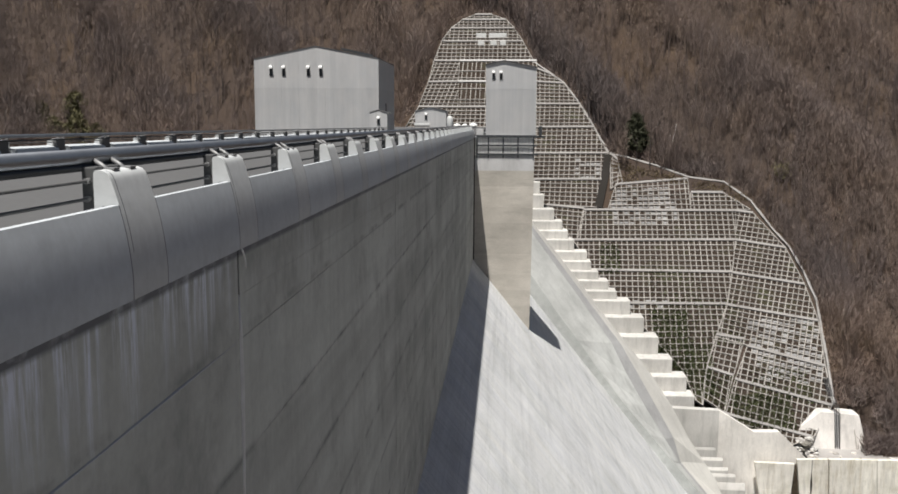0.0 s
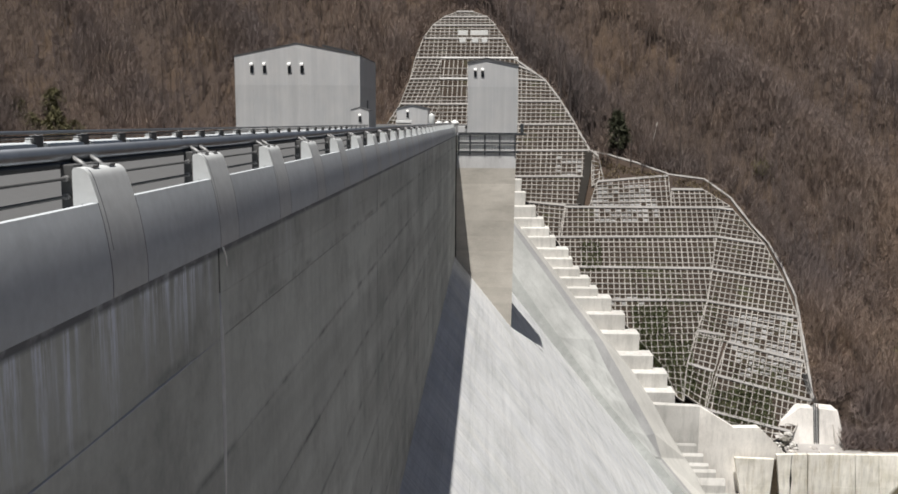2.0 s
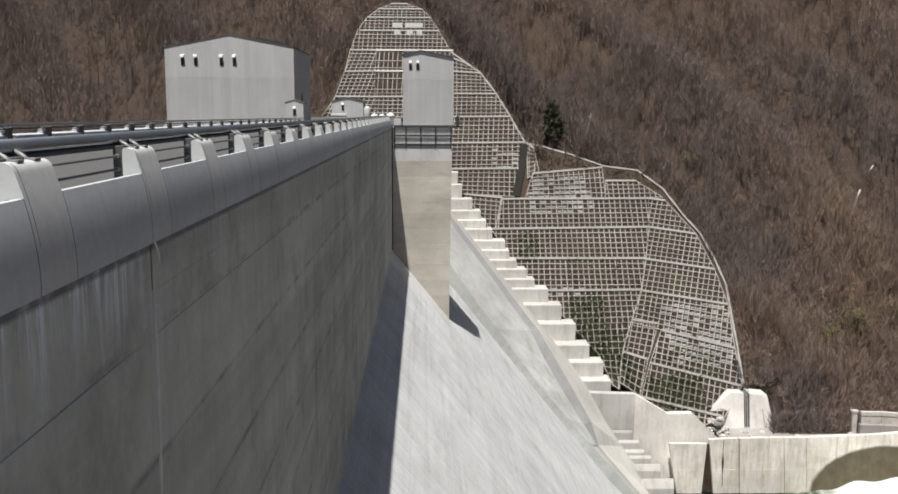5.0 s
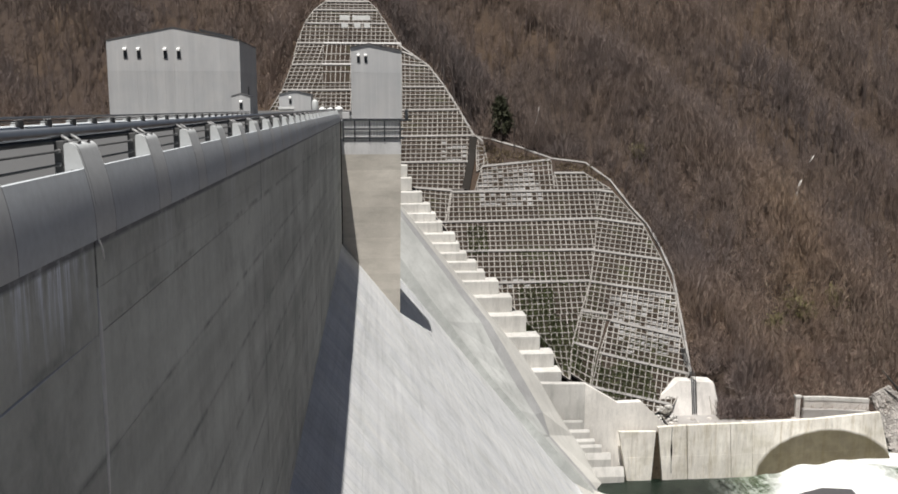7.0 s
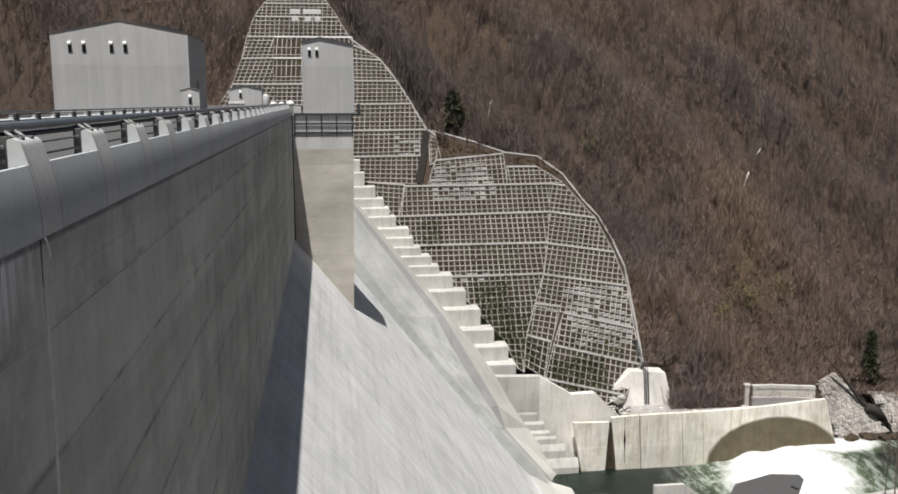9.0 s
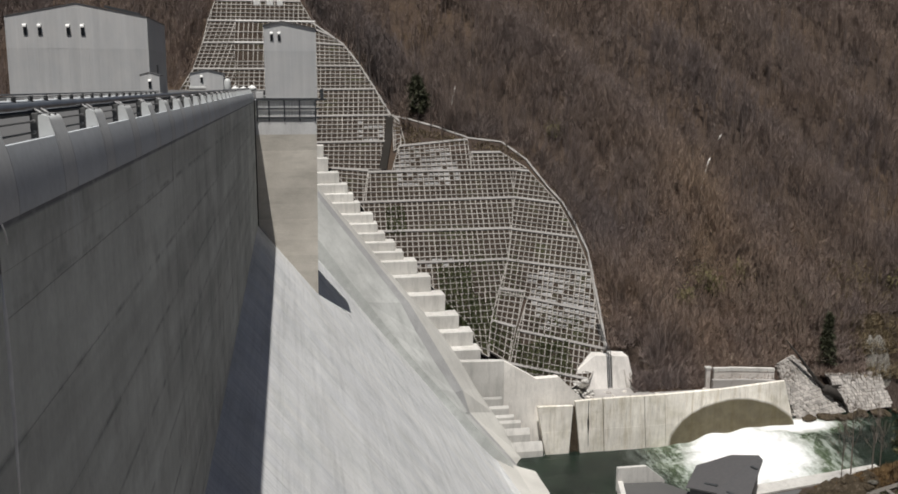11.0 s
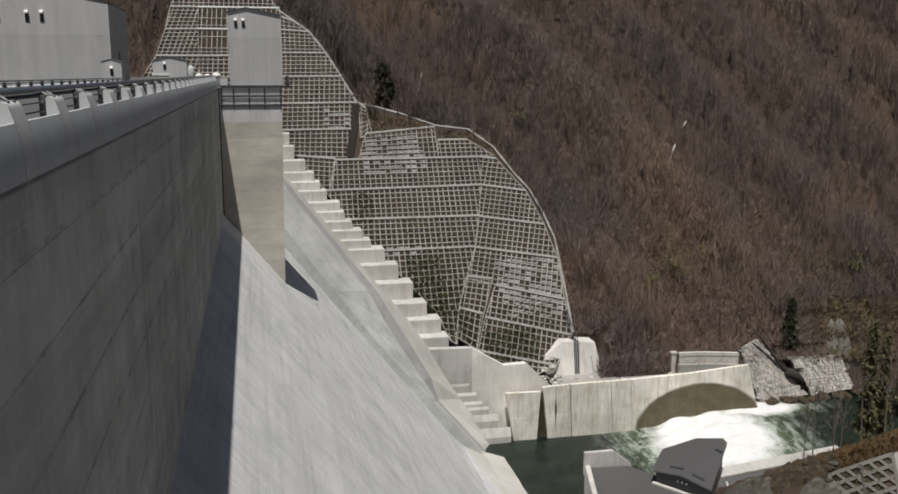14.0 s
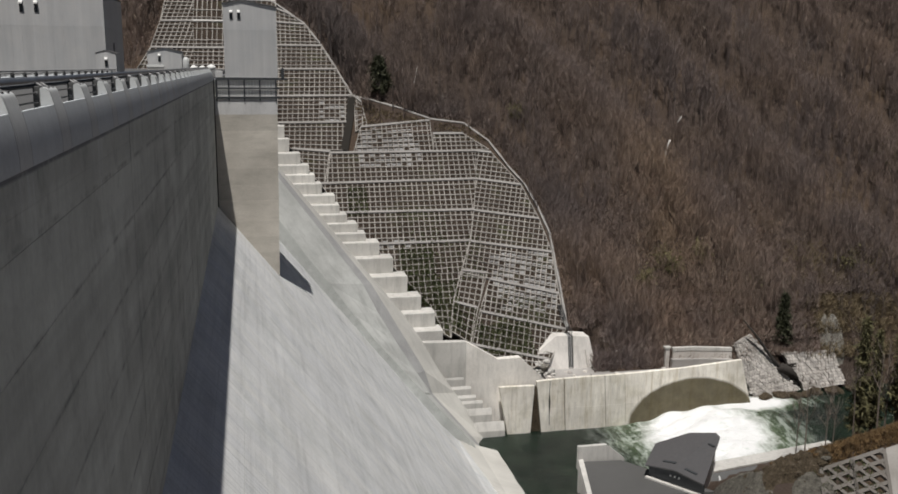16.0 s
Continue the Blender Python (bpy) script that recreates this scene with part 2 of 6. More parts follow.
OLIVE = painted("spring_leaves", (0.14, 0.125, 0.05), 0.8, vary=0.35, scale=1.0)
DRY_GRASS = painted("dry_grass", (0.15, 0.094, 0.042), 1.0, vary=0.45, scale=1.2)
STEEL = painted("galvanised_steel", (0.33, 0.35, 0.38), 0.38, 0.85)
PALE_STEEL = painted("weathered_steel", (0.26, 0.26, 0.26), 0.55, 0.4)
POST_STEEL = painted("weathered_plate_steel", (0.1, 0.1, 0.1), 0.6, 0.2)
DARK_STEEL = painted("dark_steel", (0.06, 0.065, 0.07), 0.5, 0.3)
OLIVE_NEEDLE = painted("olive_needles", (0.11, 0.1, 0.045), 0.8, vary=0.45, scale=0.8)
SEAL = painted("joint_seal", (0.11, 0.115, 0.125), 0.9)
WHITE = painted("white_paint", (0.78, 0.78, 0.76), 0.5)
PALE_PAINT = painted("pale_grey_paint", (0.6, 0.61, 0.6), 0.5)
TRIM = painted("flashing_metal", (0.5, 0.5, 0.5), 0.45)
ROOF = painted("dark_roof_sheet", (0.09, 0.088, 0.09), 0.55)
BARK = painted("grey_bark", (0.16, 0.13, 0.11), 0.9, vary=0.35)
BIRCH = painted("pale_bark", (0.72, 0.7, 0.66), 0.8, vary=0.2)
NEEDLE = painted("conifer_needles", (0.04, 0.043, 0.02), 0.8, vary=0.4, scale=1.5)


def sheet_metal(name, low, high):
    """Ribbed cladding with faint run-off marks and dull patches."""
    m, t, b = nodes_of(name)
    runs = noise_node(t, 1.0, 6, (1.6, 1.6, 0.04), 0.75)
    c = ramp(t, runs, [(0.3, grey(low, 0.0)), (0.75, grey(high, 0.0))])
    c = mix(t, 1.0, c, ramp(t, noise_node(t, 0.6, 5, (1, 1, 0.6), 0.65), [(0.35, (0.93, 0.94, 0.95)), (0.65, (1.04, 1.03, 1.02))]), "MULTIPLY")
    t.links.new(c, b.inputs["Base Color"])
    b.inputs["Roughness"].default_value = 0.55
    return m


CLAD = sheet_metal("wall_cladding", 0.47, 0.58)
CLAD_LOW = sheet_metal("lower_wall_cladding", 0.43, 0.53)


def soil():
    m, t, b = nodes_of("leaf_litter")
    big = noise_node(t, 0.06, 6, rough=0.65)
    c = ramp(t, big, [(0.32, (0.062, 0.047, 0.039)), (0.5, (0.074, 0.054, 0.042)), (0.6, (0.088, 0.061, 0.042)), (0.72, (0.102, 0.072, 0.045))])
    fine = noise_node(t, 0.9, 8, rough=0.75)
    c = mix(t, ramp(t, fine, [(0.35, (0.6,) * 3), (0.65, (0, 0, 0))]), c, (0.056, 0.042, 0.036))
    t.links.new(c, b.inputs["Base Color"])
    b.inputs["Roughness"].default_value = 1.0
    bump(t, b, fine, 0.8, 0.4)
    return m


SOIL = matt(soil(), 0.2)


def along_spurs(t, scale, detail, across, along, rough=0.6):
    """Noise drawn out along the spurs that run down the hillside."""
    co = t.nodes.new("ShaderNodeTexCoord")
    mp = t.nodes.new("ShaderNodeMapping")
    mp.vector_type = "TEXTURE"
    mp.inputs["Rotation"].default_value = (0, 0, SPUR_TURN)
    mp.inputs["Scale"].default_value = (across, along, 60.0)
    t.links.new(co.outputs["Object"], mp.inputs["Vector"])
    n = t.nodes.new("ShaderNodeTexNoise")
    n.inputs["Scale"].default_value = scale
    n.inputs["Detail"].default_value = detail
    n.inputs["Roughness"].default_value = rough
    t.links.new(mp.outputs[0], n.inputs["Vector"])
    return n.outputs["Fac"]


def twig_material(name, gain, dark=1.0):
    m, t, b = nodes_of(name)
    g = t.nodes.new("ShaderNodeNewGeometry")
    c = ramp(t, g.outputs["Random Per Island"], [(0.0, (0.15 * dark, 0.112 * dark, 0.098 * dark)), (0.55, (0.176 * dark, 0.133 * dark, 0.116 * dark)), (0.96, (0.198 * dark, 0.153 * dark, 0.133 * dark)), (1.0, (0.28 * dark, 0.245 * dark, 0.215 * dark))])
    drift = along_spurs(t, 1.0, 5, 17.0, 75.0, 0.55)
    c = mix(t, 1.0, c, ramp(t, drift, [(0.36, (0.82 * gain, 0.84 * gain, 0.86 * gain)), (0.46, (1.0 * gain, gain, gain)), (0.54, (1.14 * gain, 1.12 * gain, 1.08 * gain)), (0.64, (1.34 * gain, 1.29 * gain, 1.16 * gain))]), "MULTIPLY")
    patch = noise_node(t, 0.055, 5, (1, 1, 1), 0.65)
    c = mix(t, 1.0, c, ramp(t, patch, [(0.36, (0.86, 0.9, 0.96)), (0.48, (0.98, 1.0, 1.02)), (0.58, (1.06, 1.04, 1.0)), (0.68, (1.12, 1.09, 0.95))]), "MULTIPLY")
    t.links.new(c, b.inputs["Base Color"])
    b.inputs["Roughness"].default_value = 0.95
    return m


SPUR_TURN = 0.72
TWIG = twig_material("bare_twigs", 1.06)
TRUNKS = twig_material("grey_trunks", 0.95, 0.78)
BRUSH = twig_material("pale_brush", 1.22)


def water_material():
    """Dark green water; white water round the place where the outlet throws it up."""
    m, t, b = nodes_of("river_water")
    co = t.nodes.new("ShaderNodeTexCoord")
    mp = t.nodes.new("ShaderNodeMapping")
    mp.inputs["Location"].default_value = (-60.9 / 8.0, -109.8 / 9.6, 0)
    mp.inputs["Scale"].default_value = (1 / 8.0, 1 / 9.6, 0)
    t.links.new(co.outputs["Object"], mp.inputs["Vector"])
    ln = t.nodes.new("ShaderNodeVectorMath")
    ln.operation = "LENGTH"
    t.links.new(mp.outputs[0], ln.inputs[0])
    mp2 = t.nodes.new("ShaderNodeMapping")
    mp2.inputs["Location"].default_value = (-71.5 / 6.4, -116.6 / 2.4, 0)
    mp2.inputs["Scale"].default_value = (1 / 6.4, 1 / 2.4, 0)
    t.links.new(co.outputs["Object"], mp2.inputs["Vector"])
    ln2 = t.nodes.new("ShaderNodeVectorMath")
    ln2.operation = "LENGTH"
    t.links.new(mp2.outputs[0], ln2.inputs[0])
    near = t.nodes.new("ShaderNodeMath")
    near.operation = "MINIMUM"
    t.links.new(ln.outputs["Value"], near.inputs[0])
    t.links.new(ln2.outputs["Value"], near.inputs[1])
    n1 = noise_node(t, 0.22, 8, (1, 1.5, 1), 0.65)
    k = t.nodes.new("ShaderNodeMath")
    k.operation = "MULTIPLY_ADD"
    k.inputs[1].default_value = 1.1
    t.links.new(n1, k.inputs[0])
    t.links.new(near.outputs[0], k.inputs[2])
    foam = t.nodes.new("ShaderNodeMapRange")
    foam.inputs[1].default_value, foam.inputs[2].default_value = 1.78, 1.3
    t.links.new(k.outputs[0], foam.inputs[0])
    fleck = ramp(t, noise_node(t, 1.4, 8, (0.6, 1.6, 1), 0.8), [(0.58, (0, 0, 0)), (0.7, (0.7,) * 3)])
    deep = ramp(t, noise_node(t, 0.12, 4), [(0.35, (0.005, 0.011, 0.008)), (0.65, (0.013, 0.026, 0.016))])
    green = t.nodes.new("ShaderNodeMapRange")
    green.inputs[1].default_value, green.inputs[2].default_value = 2.35, 1.5
    t.links.new(k.outputs[0], green.inputs[0])
    c = mix(t, green.outputs[0], deep, (0.13, 0.175, 0.1))
    c = mix(t, fleck, c, (0.3, 0.36, 0.33))
    lace = ramp(t, noise_node(t, 0.6, 9, (1.5, 0.5, 1), 0.8), [(0.47, (0, 0, 0)), (0.58, (0.9,) * 3)])
    zone = t.nodes.new("ShaderNodeMapRange")
    zone.inputs[1].default_value, zone.inputs[2].default_value = 2.1, 1.0
    t.links.new(near.outputs[0], zone.inputs[0])
    c = mix(t, mix(t, 1.0, lace, zone.outputs[0], "MULTIPLY"), c, (0.62, 0.68, 0.62))
    t.links.new(mix(t, foam.outputs[0], c, ramp(t, noise_node(t, 0.8, 7, (0.7, 1.4, 1), 0.7), [(0.3, (0.74, 0.79, 0.75)), (0.44, (0.98, 0.985, 0.985))])), b.inputs["Base Color"])
    r = t.nodes.new("ShaderNodeMapRange")
    r.inputs[3].default_value, r.inputs[4].default_value = 0.15, 0.9
    t.links.new(foam.outputs[0], r.inputs[0])
    t.links.new(r.outputs[0], b.inputs["Roughness"])
    sheen = t.nodes.new("ShaderNodeMapRange")
    sheen.inputs[3].default_value, sheen.inputs[4].default_value = 0.22, 0.7
    t.links.new(foam.outputs[0], sheen.inputs[0])
    t.links.new(sheen.outputs[0], b.inputs["Specular IOR Level"])
    bump(t, b, noise_node(t, 0.9, 8, (1, 1.6, 1), 0.7), 1.0, 0.6)
    return m


WATER = water_material()


# ---- mesh helpers ----
def link_mesh(name, bm, mat, parent=None, label=""):
    me = bpy.data.meshes.new(name)
    bm.normal_update()
    bm.to_mesh(me)
    bm.free()
    me.materials.append(mat)
    ob = new(name, me)
    if parent:
        ob.parent = parent
    if label:
        ob["label"] = label
    return ob


def part(name, bm, material, parent, label=""):
    return link_mesh(name, bm, material, parent, label)


def structure(name, bm, material, label, category):
    return tagged(link_mesh(name, bm, material), label, category, kind="structure")


def thing(name, at, label, category, group=""):
    ob = new(name)
    ob.matrix_world = at if isinstance(at, Matrix) else pose(*at)
    return tagged(ob, label, category, group)


def add_box(bm, lo, hi, bevel=0.0):
    (x0, y0, z0), (x1, y1, z1) = lo, hi
    v = [bm.verts.new(p) for p in ((x0, y0, z0), (x1, y0, z0), (x1, y1, z0), (x0, y1, z0), (x0, y0, z1), (x1, y0, z1), (x1, y1, z1), (x0, y1, z1))]
    fs = [bm.faces.new([v[i] for i in f]) for f in ((3, 2, 1, 0), (4, 5, 6, 7), (0, 1, 5, 4), (1, 2, 6, 5), (2, 3, 7, 6), (3, 0, 4, 7))]
    if bevel:
        es = {e for f in fs for e in f.edges}
        bmesh.ops.bevel(bm, geom=list(es), offset=bevel, segments=2, affect="EDGES", profile=0.6)
    return bm


def box(lo, hi, bevel=0.0):
    return add_box(bmesh.new(), lo, hi, bevel)


def add_prism(bm, outline, along, a, b):
    """Extrudes a closed outline of (u, v) along an axis from a to b: 'y' takes (x, z), 'x' takes (y, z), 'z' takes (x, y)."""
    put = {"y": lambda u, v, w: (u, w, v), "x": lambda u, v, w: (w, u, v), "z": lambda u, v, w: (u, v, w)}[along]
    r0 = [bm.verts.new(put(u, v, a)) for u, v in outline]
    r1 = [bm.verts.new(put(u, v, b)) for u, v in outline]
    n = len(outline)
    bm.faces.new(r0)
    bm.faces.new(r1[::-1])
    for i in range(n):
        bm.faces.new((r0[i], r1[i], r1[(i + 1) % n], r0[(i + 1) % n]))
    if bm.calc_volume(signed=True) < 0:
        bmesh.ops.reverse_faces(bm, faces=bm.faces[:])
    bm.normal_update()
    return bm


def prism(outline, along, a, b):
    return add_prism(bmesh.new(), outline, along, a, b)


def add_tube(bm, pts, radii, sides=8, cap=True):
    """A tapered tube through the points."""
    rings = []
    for i, p in enumerate(pts):
        p = Vector(p)
        d = (Vector(pts[min(i + 1, len(pts) - 1)]) - Vector(pts[max(i - 1, 0)])).normalized()
        u = d.orthogonal().normalized()
        w = d.cross(u)
        r = radii[i] if isinstance(radii, (list, tuple)) else radii
        rings.append([bm.verts.new(p + r * (math.cos(k * math.tau / sides) * u + math.sin(k * math.tau / sides) * w)) for k in range(sides)])
    for a, b in zip(rings, rings[1:]):
        for k in range(sides):
            bm.faces.new((a[k], a[(k + 1) % sides], b[(k + 1) % sides], b[k])).smooth = True
    if cap:
        bm.faces.new(rings[0][::-1])
        bm.faces.new(rings[-1])
    return bm


def tube(pts, radii, sides=8):
    return add_tube(bmesh.new(), pts, radii, sides)


def soften(bm, degrees=35):
    """Smooth shading, with edges past the angle kept sharp."""
    bm.normal_update()
    for f in bm.faces:
        f.smooth = True
    for e in bm.edges:
        e.smooth = len(e.link_faces) == 2 and e.calc_face_angle() < radians(degrees)
    return bm


def lerp(a, b, f):
    return tuple(p + (q - p) * f for p, q in zip(a, b))


def numpy_mesh(name, verts, tris, mat):
    me = bpy.data.meshes.new(name)
    me.vertices.add(len(verts))
    me.vertices.foreach_set("co", np.ascontiguousarray(verts, dtype=np.float32).ravel())
    k = tris.shape[1]
    me.loops.add(tris.size)
    me.loops.foreach_set("vertex_index", np.ascontiguousarray(tris, dtype=np.int32).ravel())
    me.polygons.add(len(tris))
    me.polygons.foreach_set("loop_start", np.arange(0, tris.size, k, dtype=np.int32))
    me.update(calc_edges=True)
    me.materials.append(mat)
    return new(name, me)


# ---- plan of the place ----
WALL_X = -3.03           # outer face of the crest wall
WALL_FOOT = -12.0        # where the sloping face begins
SLOPE = 0.8              # metres out for one metre down
FAR_X = -12.98           # outer face of the upstream parapet
POST_STEP = 3.0
POST_Y, POST_W = 7.15, 0.75
COUNT, FAR_COUNT = 27, 30
BLOCK = 5 * POST_STEP
CREST_END = 163.0
HILL = 163.0             # hillside: y - z
RIVER = -50.0
# the crest falls gently away from the near end, more so along its upstream edge
NEAR_FALL = Matrix.Translation((0, 8, 0)) @ Matrix.Rotation(-0.0037, 4, "X") @ Matrix.Translation((0, -8, 0))
FAR_FALL = Matrix.Translation((0, 8, -0.074)) @ Matrix.Rotation(-0.006, 4, "X") @ Matrix.Translation((0, -8, 0))


def face_x(z):
    return WALL_X + SLOPE * (WALL_FOOT - z)


def smooth(a, b, v):
    f = np.clip((v - a) / (b - a), 0, 1)
    return f * f * (3 - 2 * f)


def wave(x, y, seed, size):
    """Cheap smooth unevenness, about -1 to 1."""
    rng = np.random.RandomState(seed)
    out = 0
    for k in range(7):
        a, p, s = rng.rand() * math.tau, rng.rand() * math.tau, size * (0.5 + rng.rand())
        out = out + np.sin((x * math.cos(a) + y * math.sin(a)) / s + p)
    return out / 4.0


def lattice_mask(x, z, soft=1.5):
    """1 where the hillside is cut and framed."""
    left = np.interp(-z, [-22, -12, 0, 9, 20, 30, 42], [-9, -14, -19, -2, 8, 20, 30])
    right = np.interp(-z, [-22, -17, -12, -7, 0, 8, 9, 13, 20, 27, 33, 42], [-2, 3, 6, 11, 16, 19, 38, 41, 44.5, 47, 47, 46])
    return smooth(-soft, 0.5, x - left) * smooth(-soft, 0.5, right - x) * smooth(-22.5 - soft, -21.5, -z)


def bank_ridge(x):
    return -37.6 + 0.23 * (np.clip(x, 47.9, 120) - 47.9) - 1.3 * np.clip(47.9 - x, 0, 30)


def ground_z(x, y):
    x, y = np.asarray(x, float), np.asarray(y, float)
    # right bank: terrace behind the basin wall, then the hill
    grade = 1.0 + 0.12 * smooth(60, 140, x) + 0.1 * smooth(-25, -60, x)
    hill = -41.0 + (y - 122.0) / grade
    hill = hill - np.clip(hill - 60, 0, None) * 0.75
    gully = 1 - np.abs(np.sin((x + 0.88 * y) / 8.5 + 0.55 * wave(x, y, 14, 28)))
    rough = (wave(x, y, 3, 14) * 1.8 + wave(x, y, 5, 5) * 0.6 + wave(x, y, 8, 30) * 2.0 + (gully - 0.4) * 4.5 * smooth(130, 160, y)) * smooth(124, 136, y)
    hill = hill + rough * (1 - lattice_mask(x, hill, 14.0)) - 0.25
    # the toe of the dam is dug into the slope
    toe_x = 7.0 + (150.0 - y) * 0.8
    hill = hill - 13.0 * smooth(2.5, -2.5, x - toe_x) * smooth(-14, -9, x) * smooth(163, 150, y)
    terrace = np.where(y > 119.4, -43.2, -56.0)
    dip = smooth(38.5, 40, x) * smooth(51.5, 50, x) * smooth(128, 125.5, y)
    hill = np.where(y > 122, hill, -41.3) * (1 - dip) - 43.4 * dip
    right = np.where(y > 121.5, hill, terrace)
    # the basin wall ends; the bank runs down to the water
    past = smooth(70, 74, x)
    right = right * (1 - past) + past * np.minimum(hill, -52 + (y - 118.8) * 2.2)
    right = np.where(x < 41, np.where(y > 121, right, -56.0), right)
    # left bank: platform and the bank above it
    ridge = bank_ridge(x)
    left = ridge - np.where(y > 75, 0.62, 0.75) * np.abs(y - 75) + wave(x, y, 11, 3) * np.where(y > 74, 0.3, 0.06)
    left = np.where(x > 30, np.maximum(left, np.where(y < 93.5 + 0.17 * (x - 52), -45.6, -56.0)), -56.0)
    left = np.where(y > 93.5 + 0.17 * (x - 52) + 3 * smooth(70, 76, x), np.minimum(left, -56.0), left)
    return np.where(y > 110, right, left)


def ground():
    xs = np.concatenate([np.arange(-900, -130, 40), np.arange(-130, -20, 4), np.arange(-20, 100, 1.6), np.arange(100, 240, 4), np.arange(240, 1200, 40)])
    ys = np.concatenate([np.arange(-500, 40, 40), np.arange(40, 125, 1.6), np.arange(125, 215, 1.8), np.arange(215, 320, 5), np.arange(320, 1500, 60)])
    gx, gy = np.meshgrid(xs, ys)
    gz = ground_z(gx, gy)
    n, m = gx.shape
    i = np.arange(n * m).reshape(n, m)
    quads = np.stack([i[:-1, :-1], i[:-1, 1:], i[1:, 1:], i[1:, :-1]], -1).reshape(-1, 4)
    ob = numpy_mesh("ground", np.stack([gx, gy, gz], -1).reshape(-1, 3), quads, SOIL)
    ob.data.polygons.foreach_set("use_smooth", np.ones(len(quads), dtype=bool))
    tagged(ob, "steep valley sides under brown leaf litter and dry grass", "ground", kind="structure")


ground()


def water():
    xs, ys = np.arange(20, 160, 0.5), np.arange(78, 135, 0.5)
    gx, gy = np.meshgrid(xs, ys)
    d = np.hypot((gx - 60.4) / 9.0, (gy - 110.5) / 10.0)
    white = smooth(1.25, 0.5, d)
    gz = RIVER + 2.1 * smooth(50, 70, gx) * smooth(98, 114, gy) + 0.12 * wave(gx, gy, 21, 1.1) * (0.5 + white) + white * (0.5 + 0.4 * wave(gx, gy, 22, 0.6) + 0.35 * wave(gx, gy, 23, 1.6))
    n, m = gx.shape
    i = np.arange(n * m).reshape(n, m)
    quads = np.stack([i[:-1, :-1], i[:-1, 1:], i[1:, 1:], i[1:, :-1]], -1).reshape(-1, 4)
    ob = numpy_mesh("water", np.stack([gx, gy, gz], -1).reshape(-1, 3), quads, WATER)
    ob.data.polygons.foreach_set("use_smooth", np.ones(len(quads), dtype=bool))
    tagged(ob, "dark green river water with white rapids", "river", kind="structure")


water()


